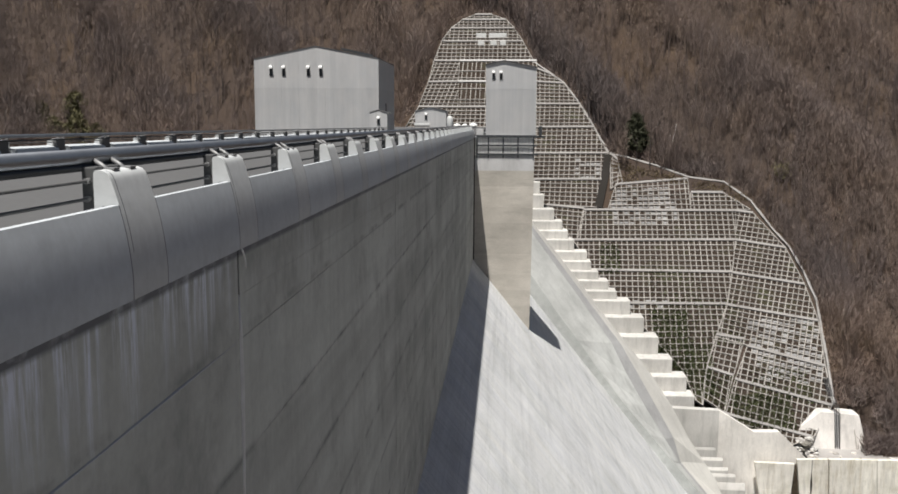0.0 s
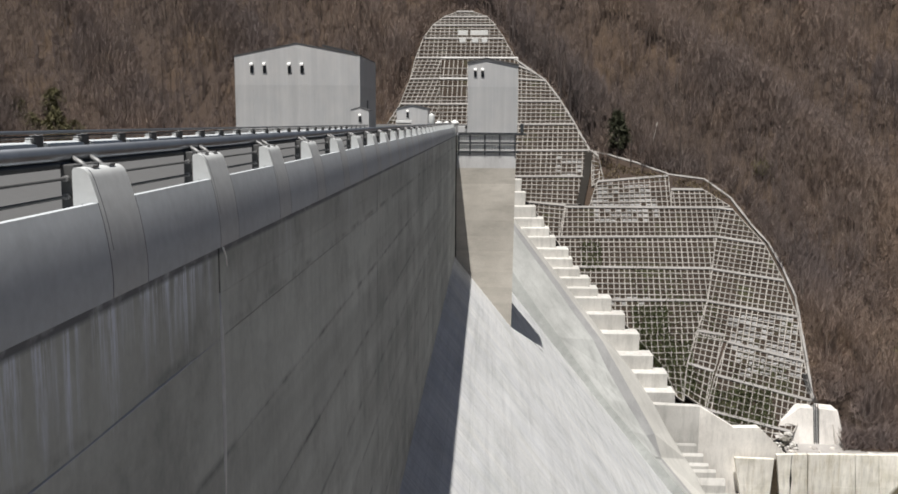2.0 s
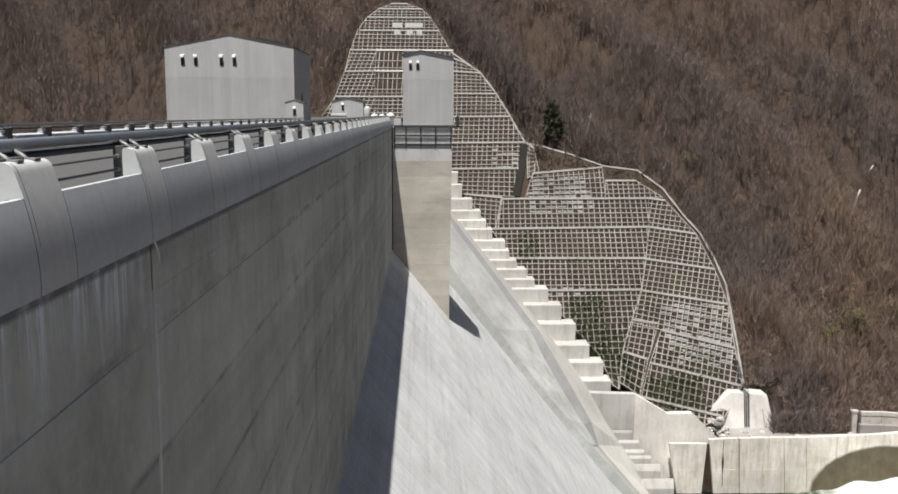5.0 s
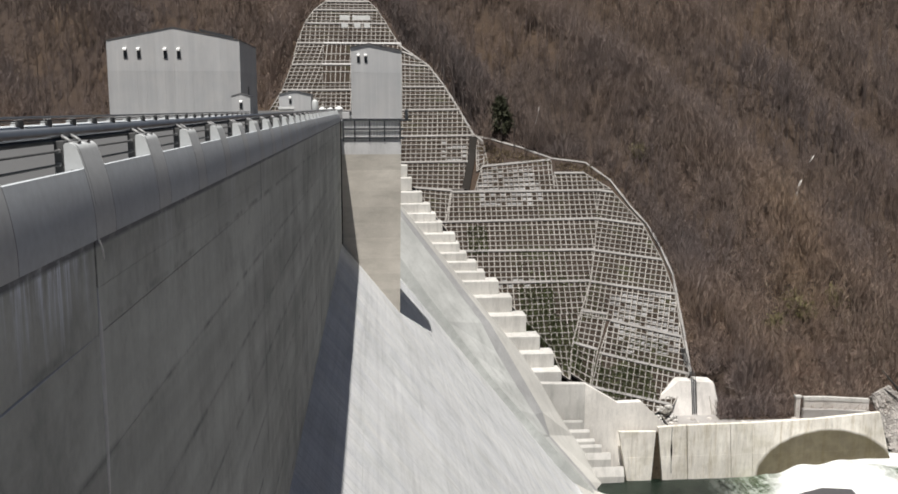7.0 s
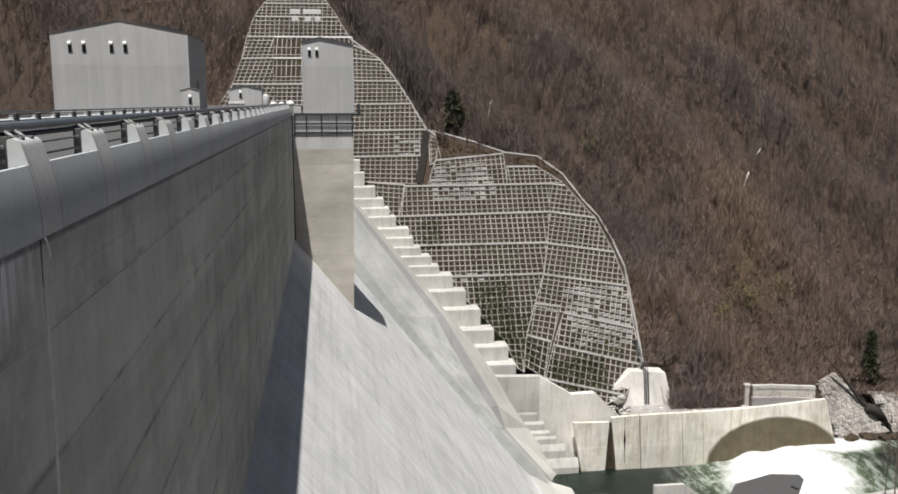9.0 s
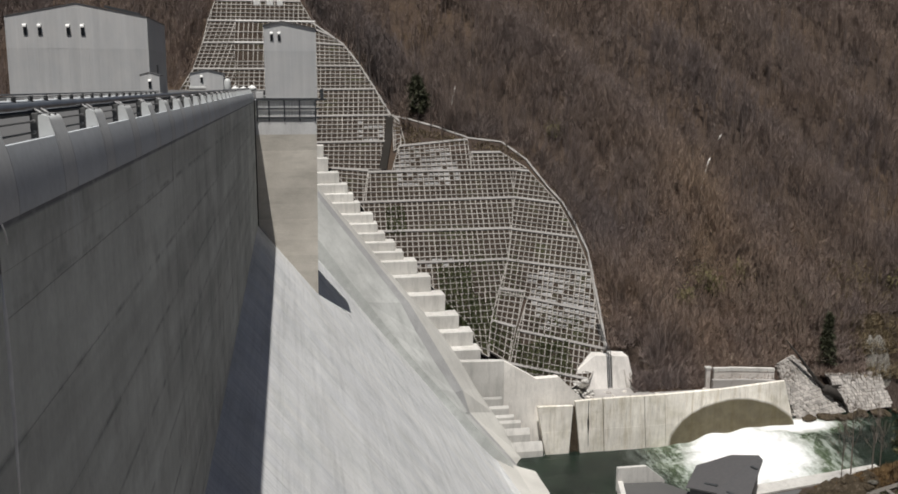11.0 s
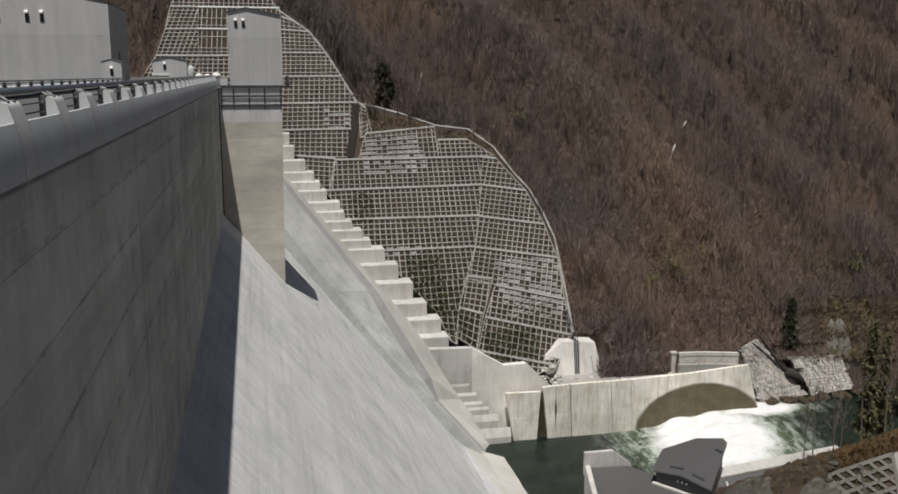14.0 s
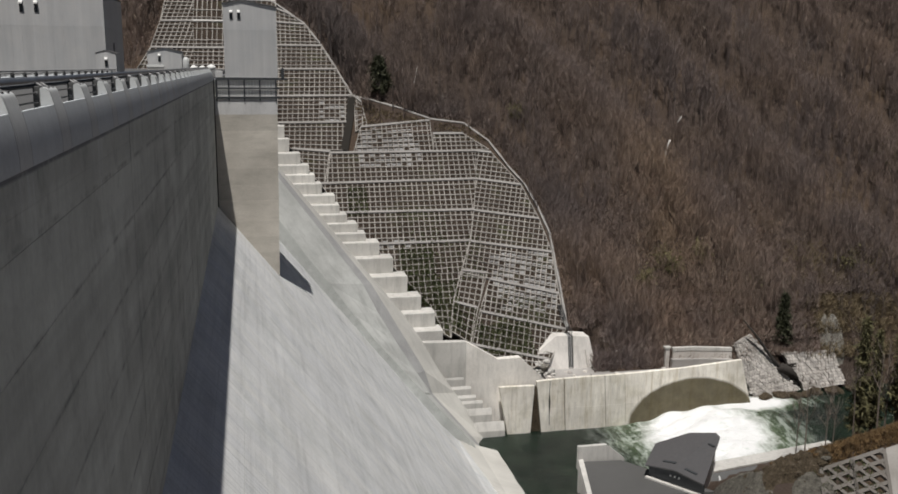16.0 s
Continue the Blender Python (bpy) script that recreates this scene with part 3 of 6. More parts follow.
# ---- the dam ----
def dam_body():
    core = prism([(WALL_X - 0.3, -0.25), (FAR_X - 0.1, -0.8), (FAR_X - 0.1, -62), (face_x(-62) - 0.5, -62), (WALL_X - 0.3, WALL_FOOT - 0.4)], "y", -40, CREST_END + 6)
    structure("dam_core", core, WALL, "mass concrete body of the gravity dam", "dam").matrix_world = NEAR_FALL
    wall = new("wall_crest")
    wall.matrix_world = NEAR_FALL
    tagged(wall, "grey weathered concrete crest wall with run-off streaks", "wall", kind="structure")
    deep = [-2.55, -4.05, -5.55, -7.05, -8.55, -10.05, WALL_FOOT - 0.3]
    y = 10.15 - 3 * BLOCK
    while y < CREST_END:
        lifts = ([-0.08, -0.61, -1.12] if y > 10 else [-0.08, -1.12]) + deep
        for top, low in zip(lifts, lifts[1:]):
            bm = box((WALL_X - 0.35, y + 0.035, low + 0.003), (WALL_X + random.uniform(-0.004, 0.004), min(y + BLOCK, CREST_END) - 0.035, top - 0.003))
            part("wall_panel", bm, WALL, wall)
        part("joint_seal", box((WALL_X - 0.1, y - 0.035, WALL_FOOT), (WALL_X - 0.01, y + 0.035, -0.09)), TRENCH, wall, "dark joint between wall blocks")
        y += BLOCK
    part("lime_run", tube([(WALL_X - 0.002, 10.145, -0.6), (WALL_X, 10.16, -1.0), (WALL_X + 0.002, 10.15, -1.5), (WALL_X, 10.155, -2.1), (WALL_X - 0.001, 10.145, -2.7), (WALL_X - 0.003, 10.15, -3.4)], [0.008, 0.03, 0.038, 0.034, 0.028, 0.006], 8), WHITE, wall, "white lime run along the joint")
    seam = tube([(WALL_X - 0.006, 3.0, -1.122), (WALL_X - 0.004, 5.2, -1.118), (WALL_X - 0.003, 6.4, -1.124), (WALL_X - 0.004, 8.1, -1.12), (WALL_X - 0.006, 10.05, -1.122)], [0.012, 0.02, 0.014, 0.02, 0.01], 6)
    part("lime_seam", seam, CAP, wall, "pale lime along the lift joint")
    # sloping face: bright spillway part and the older part beside it
    face = new("wall_spillway")
    tagged(face, "pale sloping spillway face of the dam", "dam face", kind="structure")
    foot = -60.0
    y = 10.15 - 3 * BLOCK
    while y < 110.3:
        y1 = min(y + BLOCK, 110.3)
        z = WALL_FOOT
        while z > foot:
            low = z - 1.5
            bm = prism([(face_x(z), z - 0.001), (face_x(low), low + 0.001), (face_x(low) - 0.6, low + 0.001), (face_x(z) - 0.6, z - 0.001)], "y", y + 0.012, y1 - 0.012)
            part("face_panel", bm, FACE, face)
            z = low
        y = y1
    for k in range(1, 20):
        z = WALL_FOOT - 1.5 * k
        n = Vector((0.781, 0, 0.625)) * 0.003
        x = face_x(z)
        w = 0.006 + 0.003 * (k % 3)
        part("lift_joint", prism([(x + n.x - 0.8 * w, z + n.z + w), (x + n.x + 0.8 * w, z + n.z - w), (x - 0.05, z - 0.06), (x - 0.06, z - 0.05)], "y", -30, 110.25), FACE_OLD, face, "dark joint line of the pours")
    # toe of the face: it flattens out into a sill at the water
    y = 10.15 - 3 * BLOCK
    while y < 110.3:
        y1 = min(y + BLOCK, 110.3)
        part("toe_panel", prism([(23.0, -44.55), (25.3, -47.0), (28.0, -48.85), (31.4, -50.1), (31.4, -54), (22.0, -54)], "y", y + 0.012, y1 - 0.012), FACE, face)
        y = y1
    sill = bmesh.new()
    rows = []
    for y, x0 in ((112.0, 25.6), (109.0, 25.9), (103.0, 26.6), (96.0, 27.5), (88.0, 28.3), (60.0, 29.6)):
        z0 = -47.0 - (x0 - 25.3) * 0.685 if x0 < 28 else -48.85 - (x0 - 28) * 0.3676
        rows.append([sill.verts.new(p) for p in ((x0, y, z0 + 0.08), (28.6, y, -48.95), (31.5, y, -50.0), (31.5, y, -53), (x0, y, z0 - 2))])
    for a, b in zip(rows, rows[1:]):
        for k in range(5):
            sill.faces.new((a[k], a[(k + 1) % 5], b[(k + 1) % 5], b[k]))
    sill.faces.new(rows[0])
    sill.faces.new(rows[-1][::-1])
    bmesh.ops.recalc_face_normals(sill, faces=sill.faces[:])
    part("toe_sill", sill, RAMP_TOP, face, "brownish worn sill along the toe")
    side = new("wall_abutment")
    tagged(side, "grey weathered sloping dam face near the abutment", "dam face", kind="structure")
    for y0, y1 in ((110.4, 118.5), (118.5, 134), (134, 149.5), (149.5, 165)):
        bm = prism([(WALL_X - 0.12, WALL_FOOT), (face_x(foot) - 0.12, foot), (face_x(foot) - 0.6, foot), (WALL_X - 0.6, WALL_FOOT - 0.2)], "y", y0 + 0.01, y1 - 0.01)
        part("face_panel", bm, FACE_OLD, side)


dam_body()

# road on the crest
structure("road", box((FAR_X + 0.34, -40, -0.24), (WALL_X - 0.36, 124, 0.0)), ASPHALT, "pale grey road on the dam crest", "road").matrix_world = NEAR_FALL

# added slope: covers the parapet's shaded inner side with sunlit grey
structure("pavement_apron", prism([(FAR_X + 0.30, -0.2), (FAR_X + 0.30, 0.62), (FAR_X + 0.5, 0.60), (-6.6, 0.004), (-6.6, -0.2)], "y", -40, 97.5), ASPHALT, "added grey slope filling up to the upstream parapet", "apron").matrix_world = FAR_FALL
structure("forecourt", prism([(96, -1.3), (96, -0.42), (125, 0.0), (CREST_END + 4, 0.0), (CREST_END + 4, -1.3)], "x", -30.0, WALL_X - 0.4), ASPHALT, "grey paved forecourt at the end of the crest", "forecourt")
# parapet section: outer shoulder rounded, (x from the outer face, z)
def rounded(points, n=3):
    """The same outline with n short chords for each long one."""
    out = []
    for i in range(len(points) - 1):
        p0, p1, p2, p3 = points[max(i - 1, 0)], points[i], points[i + 1], points[min(i + 2, len(points) - 1)]
        for k in range(n):
            f = k / n
            out.append(tuple(0.5 * (2 * b + (c - a) * f + (2 * a - 5 * b + 4 * c - d) * f * f + (3 * b - a - 3 * c + d) * f ** 3) for a, b, c, d in zip(p0, p1, p2, p3)))
    return out + [points[-1]]


SHOULDER = rounded([(0.03, -0.07), (0.033, 0.06), (0.027, 0.19), (0.014, 0.31), (-0.005, 0.44), (-0.03, 0.57), (-0.062, 0.70)])
CAP_OUT = SHOULDER + [(-0.11, 0.703), (-0.30, 0.45), (-0.32, -0.2), (-0.3, -0.2), (-0.28, -0.07)]
CAP_FAR = SHOULDER + [(-0.1, 0.79), (-0.14, 0.80), (-0.44, 0.735), (-0.46, 0.70), (-0.48, -0.2), (-0.32, -0.2), (-0.32, -0.07)]


def parapet(name, at, flip, section, count, fall):
    ob = new(name)
    ob.matrix_world = fall
    tagged(ob, "smooth grey concrete parapet with a rounded shoulder", "parapet", kind="structure")
    for k in range(-4, count):
        y0, y1 = POST_Y + POST_STEP * k + POST_W + 0.012, POST_Y + POST_STEP * (k + 1) - 0.012
        part("parapet_block", soften(prism([(at + flip * u, v) for u, v in section], "y", y0, min(y1, 87.6) if flip > 0 else y1)), CAP, ob)


parapet("wall_parapet_downstream", WALL_X, 1, CAP_OUT, COUNT, NEAR_FALL)
parapet("wall_parapet_upstream", FAR_X, -1, CAP_FAR, FAR_COUNT, FAR_FALL)


BAR_Z = (0.745, 0.89)


def guard_post(side):
    """A concrete fin on the parapet with its steel post and rail struts; side is +1 where its outer face looks downstream."""
    ob = thing("guard_post", (0, 0, 0), "pale concrete guard post with curved outer edge on the parapet", "post", "posts along the crest")
    prof = rounded([(0.031, -0.07), (0.034, 0.06), (0.028, 0.19), (0.015, 0.31), (-0.004, 0.44), (-0.029, 0.57), (-0.061, 0.70), (-0.09, 0.80), (-0.118, 0.89), (-0.135, 0.93), (-0.158, 0.958), (-0.19, 0.974), (-0.23, 0.98)]) + [(-0.25, 0.978), (-0.265, 0.955), (-0.27, -0.2), (-0.2, -0.2), (-0.2, -0.07)]
    body = prism([(side * u, v) for u, v in prof], "y", 0, POST_W)
    part("body", soften(body), POST, ob)
    for y in (-0.012, POST_W):
        seal = [(side * (u + 0.0012), v) for u, v in SHOULDER] + [(-0.2 * side, 0.69), (-0.2 * side, -0.07)]
        part("joint_seal", prism(seal, "y", y, y + 0.012), SEAL, ob, "dark sealed joint")
    plate = part("steel_post", box((min(-0.385 * side, -0.272 * side), 0.05, 0.0), (max(-0.385 * side, -0.272 * side), 0.62 if side > 0 else 0.5, 1.0 if side > 0 else 0.95), 0.012), POST_STEEL, ob, "dark steel plate on the road side")
    for z in BAR_Z:
        part("bar_clamp", tube([(-0.33 * side, 0.0, z), (-0.33 * side, 0.05, z)], 0.026, 10), PALE_STEEL, plate, "pale clamp round the bar")
    groove = [(u + 0.0015, v) for u, v in prof if v > 0.3 and u > -0.2]
    strip = bmesh.new()
    rows = [[strip.verts.new((side * (u + d), y, v)) for y in (0.062, 0.074) for d in (0.0, -0.01)] for u, v in groove]
    for a, b in zip(rows, rows[1:]):
        strip.faces.new((a[0], a[2], b[2], b[0]))
    bmesh.ops.recalc_face_normals(strip, faces=strip.faces[:])
    part("groove", strip, SEAL, ob, "dark groove along the edge")
    for y in (0.17, 0.5):
        strut = part("strut", tube([(-0.23 * side, y + 0.05, 0.96), (-0.3 * side, y + 0.07, 1.01), (-0.4 * side, y + 0.1, 1.06)], [0.024, 0.022, 0.02], 8), PALE_STEEL, ob)
        part("base_plate", box((min(-0.25 * side, -0.16 * side), y - 0.01, 0.97), (max(-0.25 * side, -0.16 * side), y + 0.11, 0.991), 0.005), PALE_STEEL, strut)
    return ob


for x, side, count, fall in ((WALL_X, 1, COUNT, NEAR_FALL), (FAR_X, -1, FAR_COUNT, FAR_FALL)):
    post = guard_post(side)
    post.matrix_world = fall @ pose(x, POST_Y, 0)
    for k in range(-3, count):
        if k:
            copy_thing(post, fall @ pose(x, POST_Y + POST_STEP * k, 0))


def guard_rail(x0, r, lean, low, y1, fall):
    y0 = -10.0
    ob = thing("guard_rail", fall @ pose(x0, 0, 0), "grey steel pipe guard rail with thin lower bars", "rail", "guard rails")
    part("top_rail", tube([(0, y0, 1.078), (0, y1, 1.078)], r, 16), STEEL, ob)
    part("second_rail", tube([(0.02, y0, low), (0.02, y1, low)], 0.5 * r, 10), DARK_STEEL, ob, "dark pipe under the top rail")
    for z in BAR_Z:
        part("bar", tube([(lean, y0, z), (lean, y1, z)], 0.014, 8), POST_STEEL, ob)


guard_rail(WALL_X - 0.43, 0.064, 0.1, 0.992, 88.0, NEAR_FALL)
guard_rail(FAR_X + 0.38, 0.045, -0.05, 0.96, 97.0, FAR_FALL)


# ---- lift tower ----
TY = 87.5


def gable_house(name, at, w, d, left_h, peak, right_h, label, category, over=0.15, ridge=0.5):
    """A clad house with a low gable towards -y; ridge is the peak's share of the width. Its origin is the left front foot."""
    ob = thing(name, at, label, category)
    px = w * ridge
    lap = 0.66 * left_h if left_h > 4 else 0.0
    part("wall", prism([(0, lap), (w, lap), (w, right_h), (px, peak), (0, left_h)], "y", 0, d), CLAD, ob)
    if left_h > 4:
        part("lower_wall", prism([(0, 0), (w, 0), (w, lap - 0.0005), (0, lap - 0.0005)], "y", 0.004, d), CLAD_LOW, ob, "duller lower course of cladding")
        n = int(w / 0.93)
        for k in range(1, n):
            u = k * w / n
            part("seam", box((u - 0.012, -0.012, 0), (u + 0.012, 0.0, min(left_h, right_h) - 0.02)), CLAD, ob)
        for u in (0.0, w):
            part("corner_trim", box((u - 0.05, -0.02, 0), (u + 0.05, 0.05, (right_h if u else left_h) - 0.03)), TRIM, ob, "pale corner flashing")
    t = 0.1 if left_h > 4 else 0.05
    lz, rz = left_h - over * (peak - left_h) / px, right_h - over * (peak - right_h) / (w - px)
    roof = [(-over, lz), (px, peak), (w + over, rz), (w + over, rz + t), (px, peak + t), (-over, lz + t)]
    part("roof", prism([(u, v + 0.01) for u, v in roof], "y", -over, d + over), ROOF, ob, "dark sheet roof")
    return ob


def vent(parent, x, z, s=1.0):
    hood = bmesh.new()
    add_prism(hood, [(-0.02, 0.0), (-0.38 * s, -0.12 * s), (-0.38 * s, 0.05 * s), (-0.25 * s, 0.2 * s), (-0.02, 0.25 * s)], "x", x - 0.2 * s, x + 0.2 * s)
    v = part("vent", hood, WHITE, parent, "white vent hood")
    v.location = (0, 0, z)
    part("louvre", box((x - 0.18 * s, -0.05, -1.0 * s), (x + 0.18 * s, -0.004, -0.02)), DARK_STEEL, v, "dark louvre under the hood")


def tower():
    ob = thing("lift_tower", (WALL_X, TY, 0), "tan concrete shaft standing against the dam wall", "tower")
    w = 2.70 - WALL_X
    y0 = 0.0
    z = -1.95
    while z > -21:
        low = z - random.choice((1.5, 1.5, 2.0))
        a, b = w - 0.0131 * (-1.95 - z), w - 0.0131 * (-1.95 - low)
        part("shaft_lift", prism([(0.0, z - 0.002), (a, z - 0.002), (b, low + 0.002), (0.0, low + 0.002)], "y", y0, 6.0), CAPSTONE if z > -3 else TOWER, ob)
        z = low
    # dark joint line, put in to deepen the shade in this corner
    part("corner_joint", box((0.0, -0.03, -12.4), (0.1, 0.0, -0.1)), TRENCH, ob, "dark joint strip deepening the corner shade by the dam wall")
    part("cap", box((0.3, 0.06, -1.76), (w - 0.02, 6.0, -0.2), 0.03), CAPSTONE, ob, "pale grey concrete cap under the machine house")
    part("slab", box((0.3, 0.02, -1.95), (w + 0.02, 6.3, -1.76), 0.02), CAPSTONE, ob, "pale platform slab")
    part("corner_block", box((0.22, 0.1, -0.2), (0.9, 0.7, 0.5), 0.04), CAPSTONE, ob, "pale block at the corner of the platform")
    return ob


tower()
house = gable_house("lift_house", (-1.89, TY + 0.3, -0.2), 4.64, 5.2, 6.65, 7.0, 6.4, "grey metal clad machine house on the shaft", "building", 0.12, 0.35)
vent(house, 0.65, 5.95, 0.65)
vent(house, 1.33, 5.95, 0.65)


def platform_railing():
    ob = thing("platform_railing", (-2.74, TY - 0.06, -1.92), "dark steel railing round the tower platform", "railing")
    w = 5.62
    xs = [0.0, 1.08, 2.48, 3.88, 5.34]
    for x in xs:
        part("post", box((x - 0.065, -0.05, -0.3), (x + 0.065, 0.04, 1.78), 0.008), DARK_STEEL, ob)
    for z, h in ((0.02, 0.09), (0.86, 0.08), (1.72, 0.12)):
        part("rail", box((-0.05, -0.055, z - h), (w + 0.08, 0.03, z + h), 0.008), DARK_STEEL, ob)
    for a, b in zip(xs, xs[1:]):
        m = 5
        for k in range(1, m):
            x = a + (b - a) * k / m
            part("bar", box((x - 0.022, -0.01, 0.12), (x + 0.022, 0.01, 1.6)), PALE_PAINT, ob)
    part("arm", box((w, -0.05, 1.62), (w + 0.75, 0.03, 1.78), 0.01), DARK_STEEL, ob)
    part("control_box", box((w + 0.2, -0.1, 1.78), (w + 0.5, 0.1, 2.7), 0.02), DARK_STEEL, ob, "dark control box at the railing's end")


platform_railing()

# ---- houses on the crest ----
big = gable_house("gate_house", (-27.99, 102.03, -1.34), 13.82, 14.6, 9.21, 10.58, 9.29, "large grey metal clad gate house with a low gable", "building", 0.05)
for x in (1.85, 3.26, 6.03, 7.43):
    vent(big, x, 8.3, 0.91)
part("window", box((13.82, 6.04, 3.53), (13.85, 7.13, 4.56)), DARK_STEEL, big, "small dark side window")
part("roof_vent", prism([(9.46, 10.37), (9.46, 10.6), (13.0, 9.83), (13.0, 9.6)], "y", 1.37, 2.17), DARK_STEEL, big, "dark snow guard on the roof")
small = gable_house("hut", (-14.5, 97.7, -1.38), 1.88, 2.55, 3.42, 3.68, 3.36, "small grey metal hut beside the gate house", "hut", 0.05)
vent(small, 0.93, 2.84, 0.72)
shed = gable_house("shed", (-14.8, 150, -0.2), 5.05, 5.0, 2.9, 3.48, 2.92, "low grey metal shed at the end of the crest", "shed")
vent(shed, 1.75, 2.35, 0.95)
bench = thing("white_kerb_block", (-14.9, 149.0, 0.0), "long white painted block before the shed", "block")
part("block", box((0, 0, 0.34), (2.6, 0.5, 0.72), 0.04), WHITE, bench)
part("base", box((0.1, 0.08, 0), (2.5, 0.45, 0.338)), STEP, bench, "grey base")
tank = thing("tank", (-9.0, 148.0, 0.0), "small round pale grey tank beside the shed", "tank")
part("body", tube([(0, 0, 0), (0, 0, 0.25), (0, 0, 1.45), (0, 0, 1.75), (0, 0, 1.9)], [0.42, 0.5, 0.5, 0.38, 0.1], 16), PALE_PAINT, tank)
part("stand", box((-0.45, -0.3, -0.02), (0.45, 0.3, 0.12), 0.02), DARK_STEEL, tank)


# ---- stepped guide wall along the abutment ----
def training_wall():
    """The raised wall beside the spillway: a low inner face, a leaning flank, a crease with its shade put into darker
    concrete, and a pale outer flank.
    """
    inner = [(-2.1, -9.7), (0.86, -13.9), (3.8, -18.1), (6.3, -21.7), (9.1, -25.4), (11.8, -29.2), (14.8, -33.1), (18.2, -37.1), (21.0, -40.4), (26.9, -47.1), (33.0, -55.2)]
    crease = [(1.4, -9.9), (4.74, -14.4), (8.1, -18.9), (10.8, -22.6), (13.6, -26.4), (15.6, -30.4), (18.0, -34.5), (20.7, -38.8), (22.6, -42.0), (28.1, -48.5), (34.6, -56.8)]
    ridge = [(2.0, -10.0), (5.5, -14.55), (9.0, -19.1), (11.9, -22.9), (14.9, -26.8), (17.2, -30.7), (19.5, -34.7), (21.9, -38.9), (22.9, -42.1), (28.6, -48.8), (35.2, -57.2)]
    edge = [(2.6, -10.5), (6.2, -15.0), (9.8, -19.5), (12.8, -23.4), (16.0, -27.4), (19.3, -31.5), (22.1, -35.7), (24.4, -39.9), (26.7, -43.4), (31.5, -50.5), (37.2, -59.1)]
    ob = new("wall_training")
    tagged(ob, "weathered concrete training wall beside the spillway", "training wall", kind="structure")
    lines = list(zip(inner, crease, ridge, edge))
    for s0, s1 in zip(lines, lines[1:]):
        bm = bmesh.new()
        rings = []
        for (ix, iz), (cx, cz), (rx, rz), (ex, ez) in (s0, s1):
            foot = -(ix + 12.63) / 0.8 - 0.6
            rings.append([bm.verts.new(p) for p in ((ix - 0.4, 110.3, foot), (ix, 110.3, iz), (cx, 113.5, cz), (rx, 114.5, rz), (ex, 117.5, ez), (ex - 0.6, 121, ez - 2.5), (ix - 2.0, 121, foot - 3))])
        a, b = rings
        for k in range(7):
            bm.faces.new((a[k], a[(k + 1) % 7], b[(k + 1) % 7], b[k]))
        bm.faces.new(a)
        bm.faces.new(b[::-1])
        bmesh.ops.recalc_face_normals(bm, faces=bm.faces[:])
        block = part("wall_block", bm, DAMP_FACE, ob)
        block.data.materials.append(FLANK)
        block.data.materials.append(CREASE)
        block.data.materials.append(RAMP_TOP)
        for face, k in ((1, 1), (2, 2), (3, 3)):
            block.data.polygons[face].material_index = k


training_wall()

steps = thing("stepped_wall", (0, 0, 0), "pale stepped concrete guide wall climbing the abutment", "stepped wall")
STEP_TOPS = [(5.6, -8.7), (6.2, -10.6), (7.8, -12.7), (9.0, -14.4), (9.8, -15.75), (10.7, -17.0), (12.6, -18.6), (13.1, -19.9), (14.1, -21.2), (15.5, -22.4), (16.6, -23.7), (18.5, -24.9), (20.25, -26.9), (22.0, -29.2), (23.6, -31.7), (25.3, -33.7), (26.0, -35.75)]
for k, (x, z) in enumerate(STEP_TOPS):
    y = 158.0 + z
    part("step", box((x - 5.0 - 0.12 * k, y, z - 9.0), (x, y + 3.2, z), 0.1), STEP, steps)

# ---- basin walls at the river ----
guide = thing("guide_wall", (0, 0, 0), "tall pale concrete guide wall at the foot of the dam", "wall")
part("body", prism([(28.5, -52), (28.5, -36.5), (33.1, -39.3), (36.4, -39.2), (39.0, -41.8), (40.5, -43.2), (40.5, -52)], "y", 118.5, 119.6), GUIDE, guide)
part("return_wall", prism([(19.5, 119.4), (28.49, 118.5), (28.49, 119.6), (19.5, 120.6)], "z", -52, -36.5), STEP, guide)
for yb, zb, yf, zf, x in ((118.4, -41.47, 118.25, -41.83, 28.19), (118.25, -42.78, 118.0, -43.18, 29.14), (118.0, -44.03, 117.75, -44.43, 29.83), (117.75, -44.8, 117.5, -45.2, 30.75), (117.5, -45.91, 117.1, -46.82, 31.99), (117.1, -47.83, 116.6, -49.12, 33.79)):
    step = prism([(yb - 0.004, -52), (yb - 0.004, zb), (yf, zf), (yf, -52)], "x", 24.5, x)
    bmesh.ops.bevel(step, geom=[e for e in step.edges if min(v.co.z for v in e.verts) > -51], offset=0.06, segments=2, affect="EDGES", profile=0.6)
    part("step", step, STEP, guide, "worn pale step")

